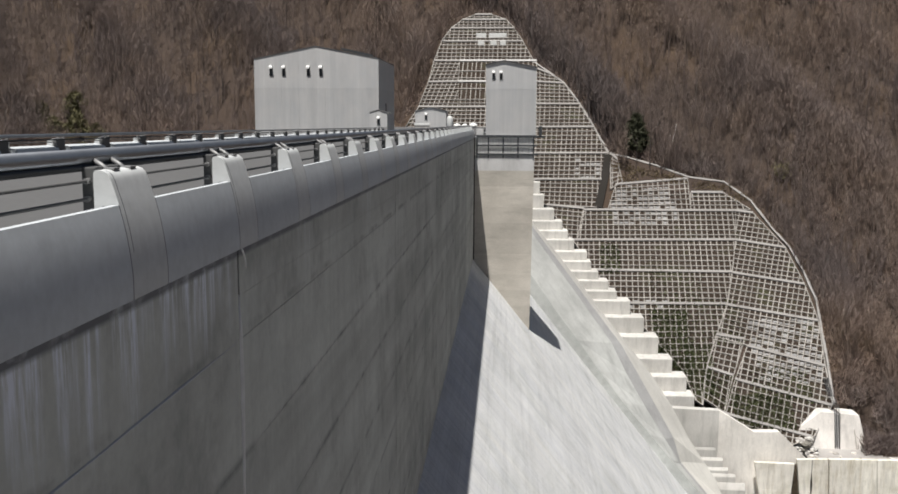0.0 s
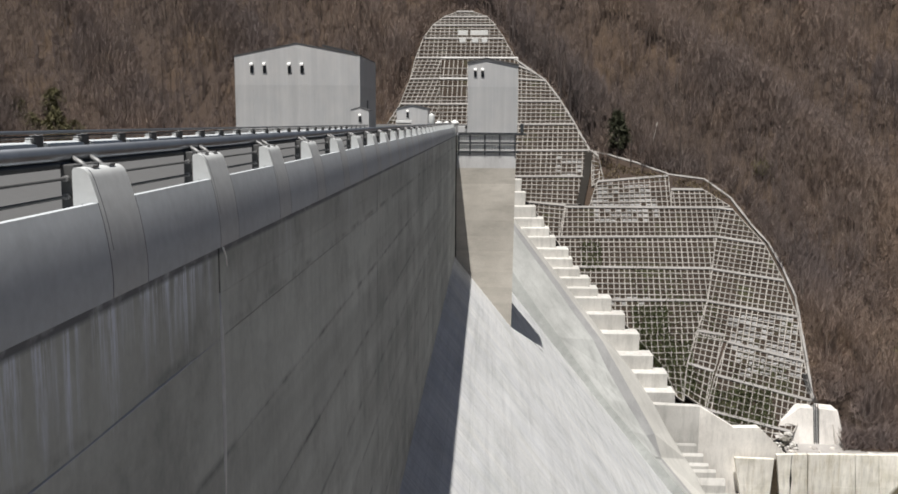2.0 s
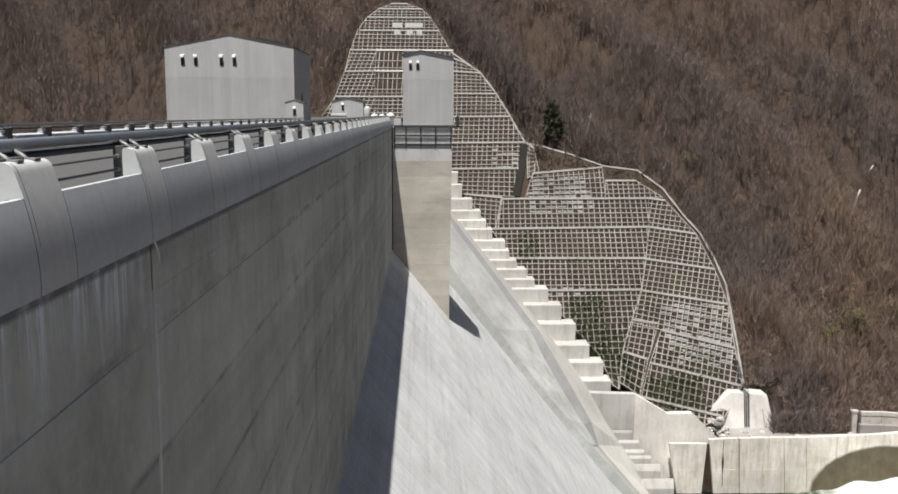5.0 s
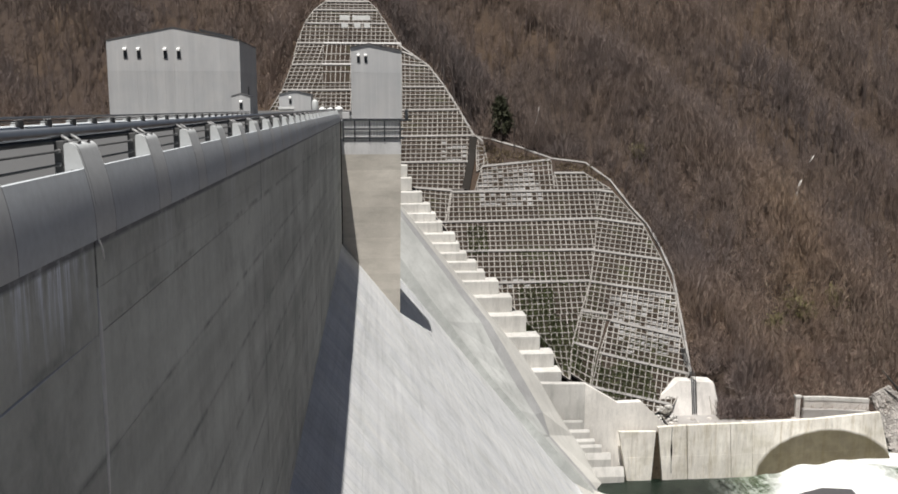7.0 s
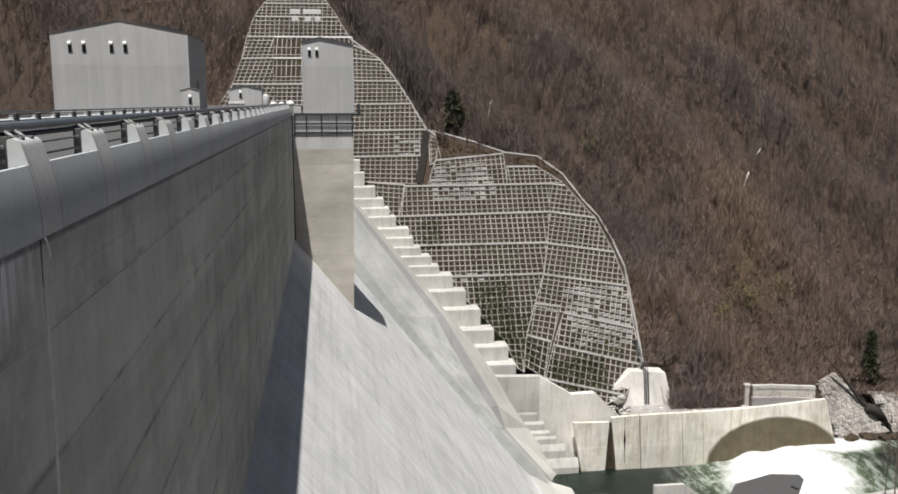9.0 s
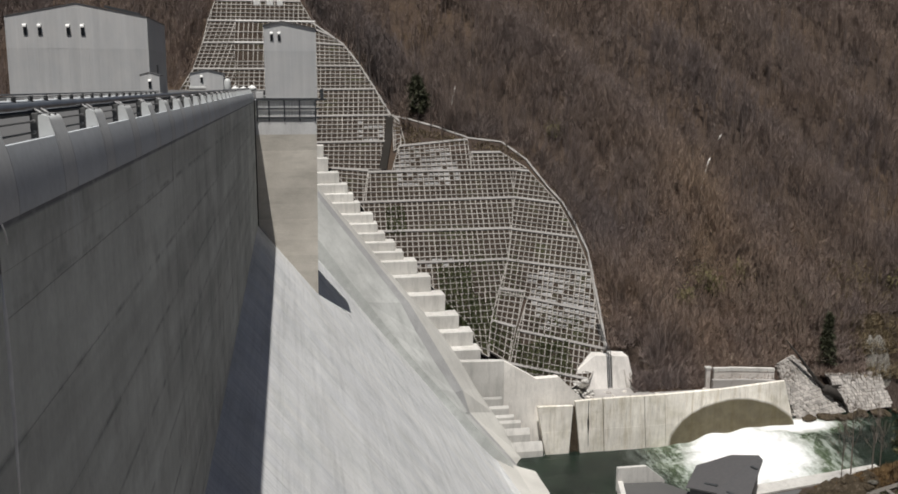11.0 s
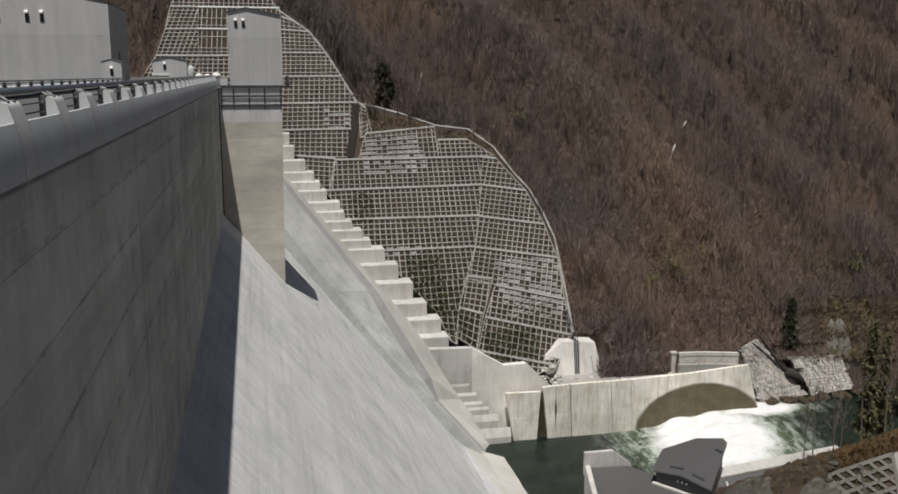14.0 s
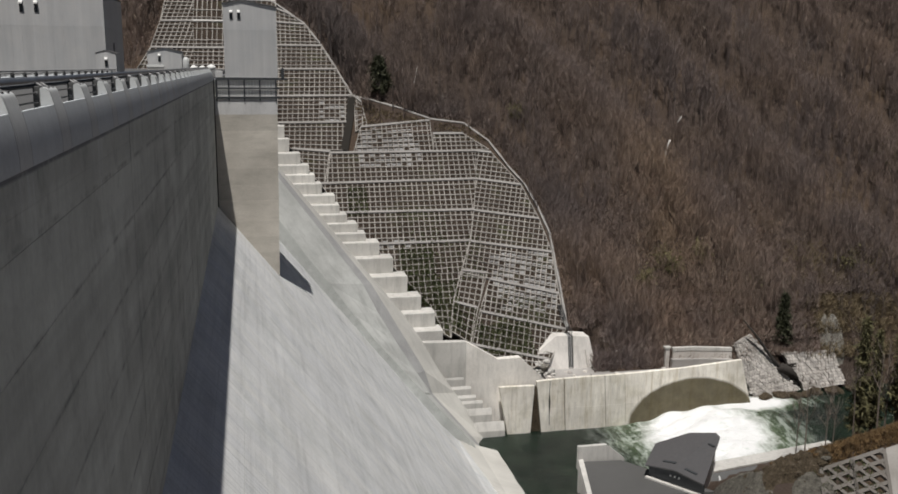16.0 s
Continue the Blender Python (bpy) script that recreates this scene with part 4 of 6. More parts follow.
basin = thing("basin_wall", (0, 0, 0), "pale concrete basin wall along the river with damp stain", "wall")
for x0, xl, x1, xr, tops in ((33.0, 34.8, 38.1, 37.45, (-42.9, -42.95, -43.0)), (38.42, 39.6, 42.35, 42.95, (-42.4, -42.3, -42.25)), (42.48, 43.08, 48.5, 49.2, (-42.25, -42.2, -42.2)), (48.58, 49.28, 51.58, 52.28, (-42.2, -42.17, -42.15)), (51.63, 52.33, 69.95, 73.6, (-42.15, -41.85, -41.15))):
    f = (tops[0] + 46.6) / (tops[0] + 53)
    ml, mr = x0 + (xl - x0) * f, x1 + (xr - x1) * f
    part("panel", prism([(ml, -46.6), (x0, tops[0]), ((x0 + x1) / 2, tops[1]), (x1, tops[2]), (mr, -46.6)], "y", 117.0, 117.6), BASIN, basin)
    part("panel", prism([(xl, -53), (ml, -46.604), (mr, -46.604), (xr, -53)], "y", 116.985, 117.6), BASIN, basin)
part("slot", box((36.9, 117.45, -53), (39.6, 117.9, -43.3)), OUTCROP, basin, "dark brown backing in the slot between the panels")

part("crack", prism([(40.33, -42.4), (40.4, -42.4), (40.36, -44.2), (40.52, -45.6), (40.44, -47.4), (40.5, -49.0), (40.42, -49.0), (40.36, -47.4), (40.22, -45.6), (40.3, -44.2)], "y", 116.981, 117.02), TRENCH, basin, "dark weeping crack in the panel")


def leaning(bm, foot, share):
    """Tilts a block back by a share of its height."""
    for v in bm.verts:
        v.co.y += (v.co.z - foot) * share
    return bm


anchor = thing("anchor_block", (0, 0, 0), "pale concrete anchor block at the foot of the framed slope", "block")
part("body", leaning(prism([(39.9, -44.0), (39.8, -41.9), (40.0, -40.6), (40.7, -39.7), (43.2, -37.85), (45.0, -37.95), (45.0, -44)], "y", 122.0, 124.6), -44, 0.2), ANCHOR, anchor)
part("body", leaning(prism([(45.75, -44), (45.85, -38.0), (48.3, -38.2), (49.5, -44)], "y", 122.0, 124.6), -44, 0.2), ANCHOR, anchor)
part("rib", leaning(prism([(48.0, -44), (47.55, -40.0), (47.68, -40.0), (48.2, -44)], "y", 121.9, 122.4), -44, 0.2), STONE, anchor, "grey rib on the block")
part("channel", leaning(box((45.0, 122.5, -44), (45.8, 124.6, -38.3)), -44, 0.2), CREASE, anchor, "grey drain channel between the blocks")
for x in (45.1, 45.36, 45.66):
    part("pipe", tube([(x + 0.05, 122.2, -43.6), (x, 123.5, -37.2), (x - 0.1, 125.6, -36.2), (x - 0.1, 128.2, -34.4)], 0.055, 8), DARK_STEEL, anchor, "dark drain pipe")
structure("pavement", prism([(117.5, -53), (117.5, -43.06), (120.0, -42.9), (123.0, -42.6), (123.0, -53)], "x", 40.6, 70.3), TERRACE, "brown grey gravel terrace behind the basin wall", "terrace")
low = thing("low_wall", (60.6, 120.6, -42.9), "pale weathered concrete low wall on the terrace", "low wall")
part("body", prism([(0, 0), (0, 2.6), (3.0, 2.55), (9.6, 2.05), (9.6, 0)], "y", -0.2, 0.25), STONE, low)
part("coping", prism([(-0.05, 2.61), (-0.05, 3.1), (3.0, 3.05), (9.6, 2.55), (9.6, 2.06), (3.0, 2.56)], "y", -0.27, 0.34), STEP, low)
part("footing", prism([(-0.4, 0), (-0.4, 1.5), (4.0, 1.35), (9.6, 0.9), (9.6, 0)], "y", -0.9, -0.2), TERRACE, low)
pier = thing("pier", (59.6, 120.4, -43.0), "dark weathered gate pier at the wall's end", "pier")
part("shaft", box((-0.32, -0.25, 0), (0.32, 0.25, 3.2), 0.04), STONE, pier)
part("cap", box((-0.45, -0.35, 3.2), (0.45, 0.35, 3.5), 0.03), STEP, pier)

# ---- framed slope ----
TONGUE = [
    ((-6.3, 21.7), (-3.1, 21.7), (-0.3, 20.6), (-8.8, 20.6)),
    ((-8.8, 20.6), (-0.3, 20.6), (1.4, 18.8), (-10.9, 18.8)),
    ((-10.9, 18.8), (1.2, 18.8), (3.0, 16.1), (-12.6, 16.1)),
    ((-12.5, 16.1), (2.9, 16.1), (5.0, 12.2), (-13.7, 12.2)),
    ((-13.7, 12.2), (-8.8, 12.2), (-8.9, 8.2), (-14.4, 8.1)),
    ((-14.4, 8.1), (-8.9, 8.2), (-8.7, 3.5), (-15.8, 3.5)),
    ((-15.8, 3.5), (-8.7, 3.5), (-8.5, -0.0), (-17.8, -0.1)),
    ((-8.8, 12.2), (5.5, 12.2), (5.5, 8.2), (-8.9, 8.2)),
    ((-8.9, 8.2), (5.5, 8.2), (5.4, 3.6), (-8.7, 3.5)),
    ((-8.7, 3.5), (5.4, 3.6), (5.3, 0.0), (-8.5, -0.0)),
    ((5.5, 10.7), (7.7, 9.8), (10.5, 7.9), (5.5, 8.2)),
    ((5.5, 8.2), (10.5, 7.9), (13.1, 4.1), (5.4, 4.1)),
]
SHOULDER_TIERS = [
    ((5.4, 4.1), (13.1, 4.1), (15.3, 0.1), (5.3, 0.0)),
    ((4.6, 0.0), (15.3, 0.1), (17.3, -4.3), (4.6, -4.4)),
    ((4.1, -4.4), (17.3, -4.3), (16.2, -8.5), (4.1, -8.6)),
    ((4.1, -8.6), (16.0, -8.5), (14.9, -12.8), (5.9, -12.4)),
    ((6.8, -12.5), (12.9, -13.0), (11.9, -17.5), (10.6, -17.5)),
    ((17.8, -4.3), (18.9, -5.3), (19.4, -8.9), (17.4, -10.0)),
]
LEFT_TIERS = [
    ((18.3, -9.3), (30.2, -8.3), (30.0, -13.0), (16.7, -13.1)),
    ((30.4, -10.4), (35.6, -10.4), (39.5, -12.9), (30.0, -13.0)),
    ((12.7, -13.2), (37.1, -13.1), (36.3, -17.3), (11.5, -17.6)),
    ((10.8, -17.6), (36.3, -17.3), (34.9, -21.7), (13.7, -21.7)),
    ((13.7, -21.7), (34.9, -21.7), (33.3, -25.9), (17.9, -26.0)),
    ((17.9, -26.0), (33.3, -25.9), (31.0, -30.0), (21.9, -30.3)),
    ((21.9, -30.3), (31.0, -30.0), (28.9, -33.9), (25.5, -33.9)),
    ((25.5, -33.9), (28.9, -33.9), (27.8, -37.9), (26.9, -37.4)),
]
RIGHT_TIERS = [
    ((37.1, -13.1), (39.8, -13.4), (43.7, -18.3), (36.3, -17.3)),
    ((36.3, -17.3), (43.7, -18.3), (45.4, -23.2), (34.9, -21.8)),
    ((34.9, -21.8), (45.4, -23.2), (46.2, -27.8), (33.4, -26.0)),
    ((33.4, -26.0), (46.2, -27.8), (45.7, -33.2), (31.0, -30.0)),
    ((31.1, -29.7), (35.0, -30.2), (32.7, -34.4), (29.0, -33.6)),
    ((35.3, -31.0), (45.7, -33.2), (45.5, -37.5), (32.8, -34.9)),
    ((29.1, -33.6), (32.6, -34.5), (30.6, -38.6), (27.8, -37.0)),
    ((32.8, -34.9), (45.4, -37.6), (42.0, -41.0), (30.8, -38.7)),
    ((30.4, -38.7), (41.6, -40.95), (38.2, -42.2), (32.8, -41.3)),
]


def on_hill(x, z):
    return Vector((x, HILL + z, z))


def on_bank(x, s):
    """The near side of the left bank, s metres down from its crest."""
    return Vector((x, 75 - 0.8 * s, float(bank_ridge(x)) - 0.6 * s))


HILL_UP, BANK_UP = Vector((0, -1, 1)).normalized(), Vector((0, -0.6, 0.8))


def beam(a, b, w, h, lay=on_hill, up=HILL_UP, deep=0.35):
    """A square beam lying on a slope from a to b."""
    pa, pb = lay(*a), lay(*b)
    d = (pb - pa).normalized()
    s = d.cross(up).normalized() * w / 2
    bm = bmesh.new()
    v = [bm.verts.new(p + q) for p in (pa, pb) for q in (-s - up * deep, s - up * deep, s + up * h, -s + up * h)]
    for f in ((3, 2, 1, 0), (4, 5, 6, 7), (1, 5, 4, 0), (2, 6, 5, 1), (3, 7, 6, 2), (0, 4, 7, 3)):
        bm.faces.new([v[i] for i in f])
    bmesh.ops.recalc_face_normals(bm, faces=bm.faces[:])
    return bm


def clip(quad, p, d):
    """The stretch of the line p + f * d inside a convex quad, as (f0, f1), or None."""
    f0, f1 = -1e9, 1e9
    cx, cz = sum(q[0] for q in quad) / 4, sum(q[1] for q in quad) / 4
    for (ax, az), (bx, bz) in zip(quad, quad[1:] + quad[:1]):
        nx, nz = az - bz, bx - ax
        if nx * (cx - ax) + nz * (cz - az) < 0:
            nx, nz = -nx, -nz
        k, dist = nx * d[0] + nz * d[1], nx * (p[0] - ax) + nz * (p[1] - az)
        if abs(k) < 1e-9:
            if dist < 0:
                return None
        elif k > 0:
            f0 = max(f0, -dist / k)
        else:
            f1 = min(f1, -dist / k)
    return (f0, f1) if f1 - f0 > 0.35 else None


def bed_material():
    m, t, b = nodes_of("slope_soil")
    n = noise_node(t, 0.25, 6, rough=0.65)
    c = ramp(t, n, [(0.35, (0.035, 0.026, 0.021)), (0.55, (0.052, 0.04, 0.032)), (0.7, (0.054, 0.054, 0.03))])
    t.links.new(c, b.inputs["Base Color"])
    b.inputs["Roughness"].default_value = 1.0
    bump(t, b, noise_node(t, 2.5, 6), 0.8, 0.15)
    return m


BED = matt(bed_material())


MORTAR = [(17.5, 27.5, -15.4, -9.4, 0.72), (36.0, 45.8, -35.2, -27.6, 0.8), (12.0, 17.0, -8.4, -5.0, 0.45), (18.5, 24.5, -26.9, -25.6, 0.6)]


def tier(quad, lean, rows=0, pitch=0.87, wide=0.12, high=0.15, lay=on_hill, up=HILL_UP, mat=None, rim=True, open_rows=()):
    """One framed panel of the slope: ribs along its fall, crossbeams, a wider berm along the top."""
    ob = new("slope_frame")
    tagged(ob, "grid of pale concrete beams framing the cut hillside", "slope frame", "tiers of the framed slope")
    tl, tr, br, bl = quad
    xs = [q[0] for q in quad]
    x = min(xs) - 12 + pitch / 2
    base = (tl[1] + bl[1]) / 2
    while x < max(xs) + 12:
        got = clip(list(quad), (x, base), (lean, 1.0))
        if got:
            a, b = ((x + lean * f + random.uniform(-0.075, 0.075), base + f) for f in got)
            part("rib", beam(a, b, wide * random.uniform(0.9, 1.1), high, lay, up), mat or BEAM, ob)
        x += pitch
    rows = rows or max(2, round(abs(tl[1] - bl[1] + tr[1] - br[1]) / 2 / 0.715))
    for k in range(rows + 1):
        f = k / rows
        first = k == 0 and rim
        if k in open_rows:
            continue
        part("berm" if first else "crossbeam", beam(lerp(tl, bl, f), lerp(tr, br, f), 0.4 if first else wide, 0.24 if first else high + 0.01, lay, up), (PALE_BERM if open_rows else BERM) if first else mat or BEAM, ob)
    bed = bmesh.new()
    top = [bed.verts.new(lay(*q) - up * 0.03) for q in quad]
    low = [bed.verts.new(lay(*q) - up * 0.4) for q in quad]
    bed.faces.new(top)
    bed.faces.new(low[::-1])
    for k in range(4):
        bed.faces.new((top[k], low[k], low[(k + 1) % 4], top[(k + 1) % 4]))
    bmesh.ops.recalc_face_normals(bed, faces=bed.faces[:])
    part("soil_bed", bed, BED, ob, "dark soil between the beams")
    # cells filled with sprayed mortar
    x = min(xs) - 12 + pitch
    while lay is on_hill and x < max(xs) + 12:
        for k in range(rows):
            g = (k + 0.5) / rows
            l, r = lerp(tl, bl, g), lerp(tr, br, g)
            z = l[1]
            for _ in range(3):
                u = (x + lean * (z - base) - l[0]) / (r[0] - l[0])
                z = l[1] + (r[1] - l[1]) * u
            px = x + lean * (z - base)
            share = max([s for x0, x1, z0, z1, s in MORTAR if x0 < px < x1 and z0 < z < z1], default=0)
            if 0.03 < u < 0.97 and random.random() < share:
                c, bm = lay(px, z - random.uniform(0.03, 0.09)), bmesh.new()
                w, h = random.uniform(0.3, 0.37), random.uniform(0.1, 0.2)
                v = [bm.verts.new(c + Vector((i * w * random.uniform(0.8, 1), j * h * random.uniform(0.8, 1), j * h)) + up * random.uniform(0.0, 0.05)) for i, j in ((-1, -1), (1, -1), (1, 1), (-1, 1))]
                mid = bm.verts.new(c + up * random.uniform(0.06, 0.1))
                for i in range(4):
                    bm.faces.new((v[i], v[(i + 1) % 4], mid))
                part("mortar_patch", bm, PALE_FILL, ob, "pale sprayed mortar")
        x += pitch
    for a, b in ((tl, bl), (tr, br)):
        part("edge_beam", beam(a, b, wide, high + 0.02, lay, up), mat or BEAM, ob)


for group, lean in ((TONGUE, 0.04), (SHOULDER_TIERS, 0.1), (LEFT_TIERS, 0.05), (RIGHT_TIERS, 0.42)):
    for k, quad in enumerate(group):
        tier(quad, 0.32 if group is TONGUE and k in (4, 5, 6) else lean, rim=group is not LEFT_TIERS or k < 6, open_rows=((1, 2, 4) if k == 7 else (1, 3, 4)) if group is TONGUE and k in (7, 8) else ())

KERB = [(17.5, -4.3), (21.1, -5.1), (25.7, -6.4), (30.2, -8.0), (36.2, -8.8), (39.9, -11.7), (42.1, -15.3), (44.4, -18.3), (45.7, -21.6), (46.6, -25.3), (46.4, -28.5), (46.1, -33.2), (45.7, -37.4)]
KERB2 = [(4.8, 12.2), (10.5, 7.9), (13.1, 4.1), (15.3, 0.1), (17.5, -4.3)]
kerb = thing("slope_kerb", (0, 0, 0), "pale concrete drain kerb round the framed slope", "kerb")
for line in (KERB, KERB2):
    for a, b in zip(line, line[1:]):
        for k in range(3):
            p, q = lerp(a, b, k / 3), lerp(a, b, (k + 1) / 3)
            part("kerb_stone", beam(p, q, 0.3 + 0.08 * (k % 2), 0.14 + 0.04 * k, deep=1.6), BERM, kerb)

boards = ((-5.0, 17.2, 1.9), (-2.6, 17.2, 1.9), (-0.9, 17.2, 1.5), (-5.0, 15.7, 1.2), (-2.6, 15.7, 1.2), (-0.8, 15.7, 1.1))
for x, z, w in boards:
    t = thing("marker_panel", on_hill(x, z), "white square panel fixed on the framed slope", "panel", "white panels")
    part("plate", box((-w / 2, -0.5, -0.45), (w / 2, -0.2, 0.55), 0.03), WHITE, t)


for k, outline in enumerate(([(17.6, -4.4), (25.7, -6.5), (30.3, -8.1), (30.0, -10.5), (18.3, -9.5)], [(30.2, -8.0), (36.2, -8.9), (39.9, -11.8), (39.3, -12.9), (35.6, -10.6), (30.2, -10.6)])):
    patch = thing("soil_patch", (0, 0, 0), "bare brown soil above the framed slope", "soil")
    pb = bmesh.new()
    tops = [pb.verts.new(on_hill(*p) + HILL_UP * 0.04) for p in outline]
    lows = [pb.verts.new(on_hill(*p) - HILL_UP * 0.9) for p in outline]
    pb.faces.new(tops)
    for i in range(len(tops)):
        j = (i + 1) % len(tops)
        pb.faces.new((tops[i], lows[i], lows[j], tops[j]))
    bmesh.ops.recalc_face_normals(pb, faces=pb.faces[:])
    if pb.faces[0].normal.dot(HILL_UP) < 0:
        bmesh.ops.reverse_faces(pb, faces=pb.faces[:])
    part("soil", pb, SOIL, patch)

# raised strips, coloured near black as the shade down in the gully
trench = thing("drain_trench", (0, 0, 0), "dark strips standing for the shaded trench down the framed slope", "drain")
for a, b in zip([(17.3, -4.6), (16.9, -7.0), (16.1, -9.8)], [(16.9, -7.0), (16.1, -9.8), (15.2, -12.8)]):
    part("trough", beam(a, b, 1.25, 0.2), TRENCH, trench)


def tufts(name, places, size, mat, label, category, seed, up=(0, -0.5, 1), blade=0.16):
    """Loose blades of grass round the given places: (point, reach, count)."""
    rng = np.random.RandomState(seed)
    tris = []
    for (x, y, z), (rx, ry, rz), n in places:
        f = rng.uniform(-1, 1, (n, 2))
        p = np.stack([x + f[:, 0] * rx, y + f[:, 1] * ry, z + f[:, 1] * rz], -1)
        d = rng.normal(0, 0.5, (n, 3)) + np.array(up)
        q = p + d * size * rng.uniform(0.4, 1.0, (n, 1))
        w = np.cross(d, rng.normal(0, 1, (n, 3)))
        w = w / np.linalg.norm(w, axis=1, keepdims=True) * size * blade
        tris.append(np.stack([p - w, p + w, q], 1))
    v = np.concatenate(tris).reshape(-1, 3)
    ob = numpy_mesh(name, v, np.arange(len(v)).reshape(-1, 3), mat)
    tagged(ob, label, category, kind="stuff")


GREEN = painted("spring_grass", (0.085, 0.1, 0.04), 0.9, vary=0.4, scale=0.7)
tufts("slope_grass", [(on_hill(x, z), (rx, rz, rz), n) for x, z, rx, rz, n in ((16.4, -20.2, 1.6, 2.0, 900), (24.5, -30.6, 2.8, 3.8, 4200), (28.0, -34.0, 2.0, 3.0, 2000), (36.0, -38.6, 4.0, 2.0, 3000), (31.0, -36.5, 2.0, 2.0, 700), (26, -24, 4, 2.5, 500), (30, -28, 5, 3, 900), (39, -35.5, 4, 2, 900))], 0.42, GREEN, "low green grass sprouting in the slope frames", "grass", 5)

# ---- lower left bank ----
# house with the dark sheet roof
plant = thing("intake_house", (0, 0, 0), "dark sheet roofed house on the river bank", "building")
E1, E2, E3, E4 = Vector((41.2, 86.9, -41.5)), Vector((45.2, 81.1, -41.5)), Vector((53.05, 92.2, -41.5)), Vector((44.75, 92.0, -41.5))
PEAK, BACK, REAR = (E1 + E2) / 2 + Vector((0, 0, 0.5)), Vector((52.95, 93.05, -41.3)), Vector((49.95, 93.8, -41.35))
ring = (E1, PEAK, E2, E3, BACK, REAR, E4)
rb = bmesh.new()
up = [rb.verts.new(p) for p in ring]
dn = [rb.verts.new(p - Vector((0, 0, 0.16))) for p in ring]
for loop in ((1, 2, 3, 4), (0, 1, 4, 5, 6)):
    rb.faces.new([up[i] for i in loop])
    rb.faces.new([dn[i] for i in reversed(loop)])
for k in range(7):
    rb.faces.new((up[k], dn[k], dn[(k + 1) % 7], up[(k + 1) % 7]))
bmesh.ops.recalc_face_normals(rb, faces=rb.faces[:])
part("roof", rb, ROOF, plant)
part("wall", prism([(41.9, 86.9), (45.3, 81.9), (52.4, 91.9), (49.6, 92.7), (45.0, 91.6)], "z", -46.0, -41.72), STEP, plant)
FRONT = Matrix.Translation(E1) @ Euler((0, 0, math.atan2(-5.8, 4.0))).to_matrix().to_4x4()
# dark colour of the gable holds the deep shade under the eave
gable = part("gable", prism([(0.25, -1.3), (6.8, -1.3), (6.8, -0.2), (3.5, 0.3), (0.25, -0.2)], "y", 0.45, 0.7), DARK_STEEL, plant, "gable coloured dark as the shade under the eave")
gable.matrix_local = FRONT
for k in range(3):
    part("lamp", tube([(2.95 + 0.5 * k, 0.3, -0.45), (2.95 + 0.5 * k, 0.45, -0.45)], 0.11, 10), WHITE, gable, "round white lamp")
sill = part("sill", box((0.1, -0.1, -1.55), (6.95, 0.3, -1.32), 0.02), STEP, plant, "pale sill under the gable")
sill.matrix_local = FRONT
for base, along, side, a, f, w in ((E1, PEAK, E4, 0.55, 0.28, 1.5), (PEAK, E2, BACK, 0.22, 0.1, 1.4), (PEAK, E2, BACK, 0.12, 0.72, 0.8)):
    u = (along - base).normalized()
    n = u.cross((side - base).normalized()).normalized()
    n = n if n.z > 0 else -n
    lid = part("roof_slot", box((0, -0.17, -0.02), (w, 0.17, 0.08), 0.01), DARK_STEEL, plant, "dark slot in the roof sheet")
    lid.matrix_local = Matrix.Translation(base + (along - base) * a + (side - base) * f + n * 0.02) @ Matrix((u, n.cross(u), n)).transposed().to_4x4()

# flat roofed valve house
valve = thing("valve_house", (0, 0, 0), "flat grey roofed concrete valve house with white parapet", "building")
part("roof", prism([(33.6, 83.0), (47.2, 82.2), (40.4, 91.6), (36.0, 92.0)], "z", -43.3, -43.0), FLAT_ROOF, valve, "grey flat roof")
part("wall", prism([(33.8, 83.2), (46.8, 82.4), (40.3, 91.4), (36.1, 91.8)], "z", -46.5, -43.35), STEP, valve)
part("parapet", prism([(35.4, -44.0), (35.4, -41.2), (38.8, -41.2), (41.0, -43.0), (41.0, -44.0)], "y", 92.0, 92.5), STEP, valve, "white upstand wall")
part("parapet", prism([(33.2, 83.0), (33.7, 83.0), (36.0, 92.0), (35.4, 92.0)], "z", -46.5, -42.7), STEP, valve, "white upstand wall")

quay = thing("quay_wall", (0, 0, 0), "pale concrete quay wall along the river", "quay wall")
part("body", prism([(50.5, 91.2), (71.0, 94.8), (71.0, 97.0), (50.5, 93.4)], "z", -53, -45.4), STEP, quay)

# framed left bank and its dry grass
for x0, x1 in ((53.4, 56.8), (56.8, 60.2)):
    tier(((x0, 1.6), (x1, 1.6), (x1 - 2.6, 9.0), (x0 - 2.6, 9.0)), 0.55, 7, 1.12, 0.36, 0.26, on_bank, BANK_UP, BANK_BEAM, False)
slab = thing("bank_slab", (0, 0, 0), "plain grey concrete slab beside the framed bank", "slab")
sb = bmesh.new()
tops = [sb.verts.new(on_bank(x, q) + BANK_UP * 0.3) for x, q in ((60.35, 1.6), (66.0, 1.6), (63.4, 9.0), (57.75, 9.0))]
lows = [sb.verts.new(v.co - BANK_UP * 0.9) for v in tops]
sb.faces.new(tops)
sb.faces.new(lows[::-1])
for k in range(4):
    sb.faces.new((tops[k], lows[k], lows[(k + 1) % 4], tops[(k + 1) % 4]))
bmesh.ops.recalc_face_normals(sb, faces=sb.faces[:])
part("body", sb, JOINTING, slab)


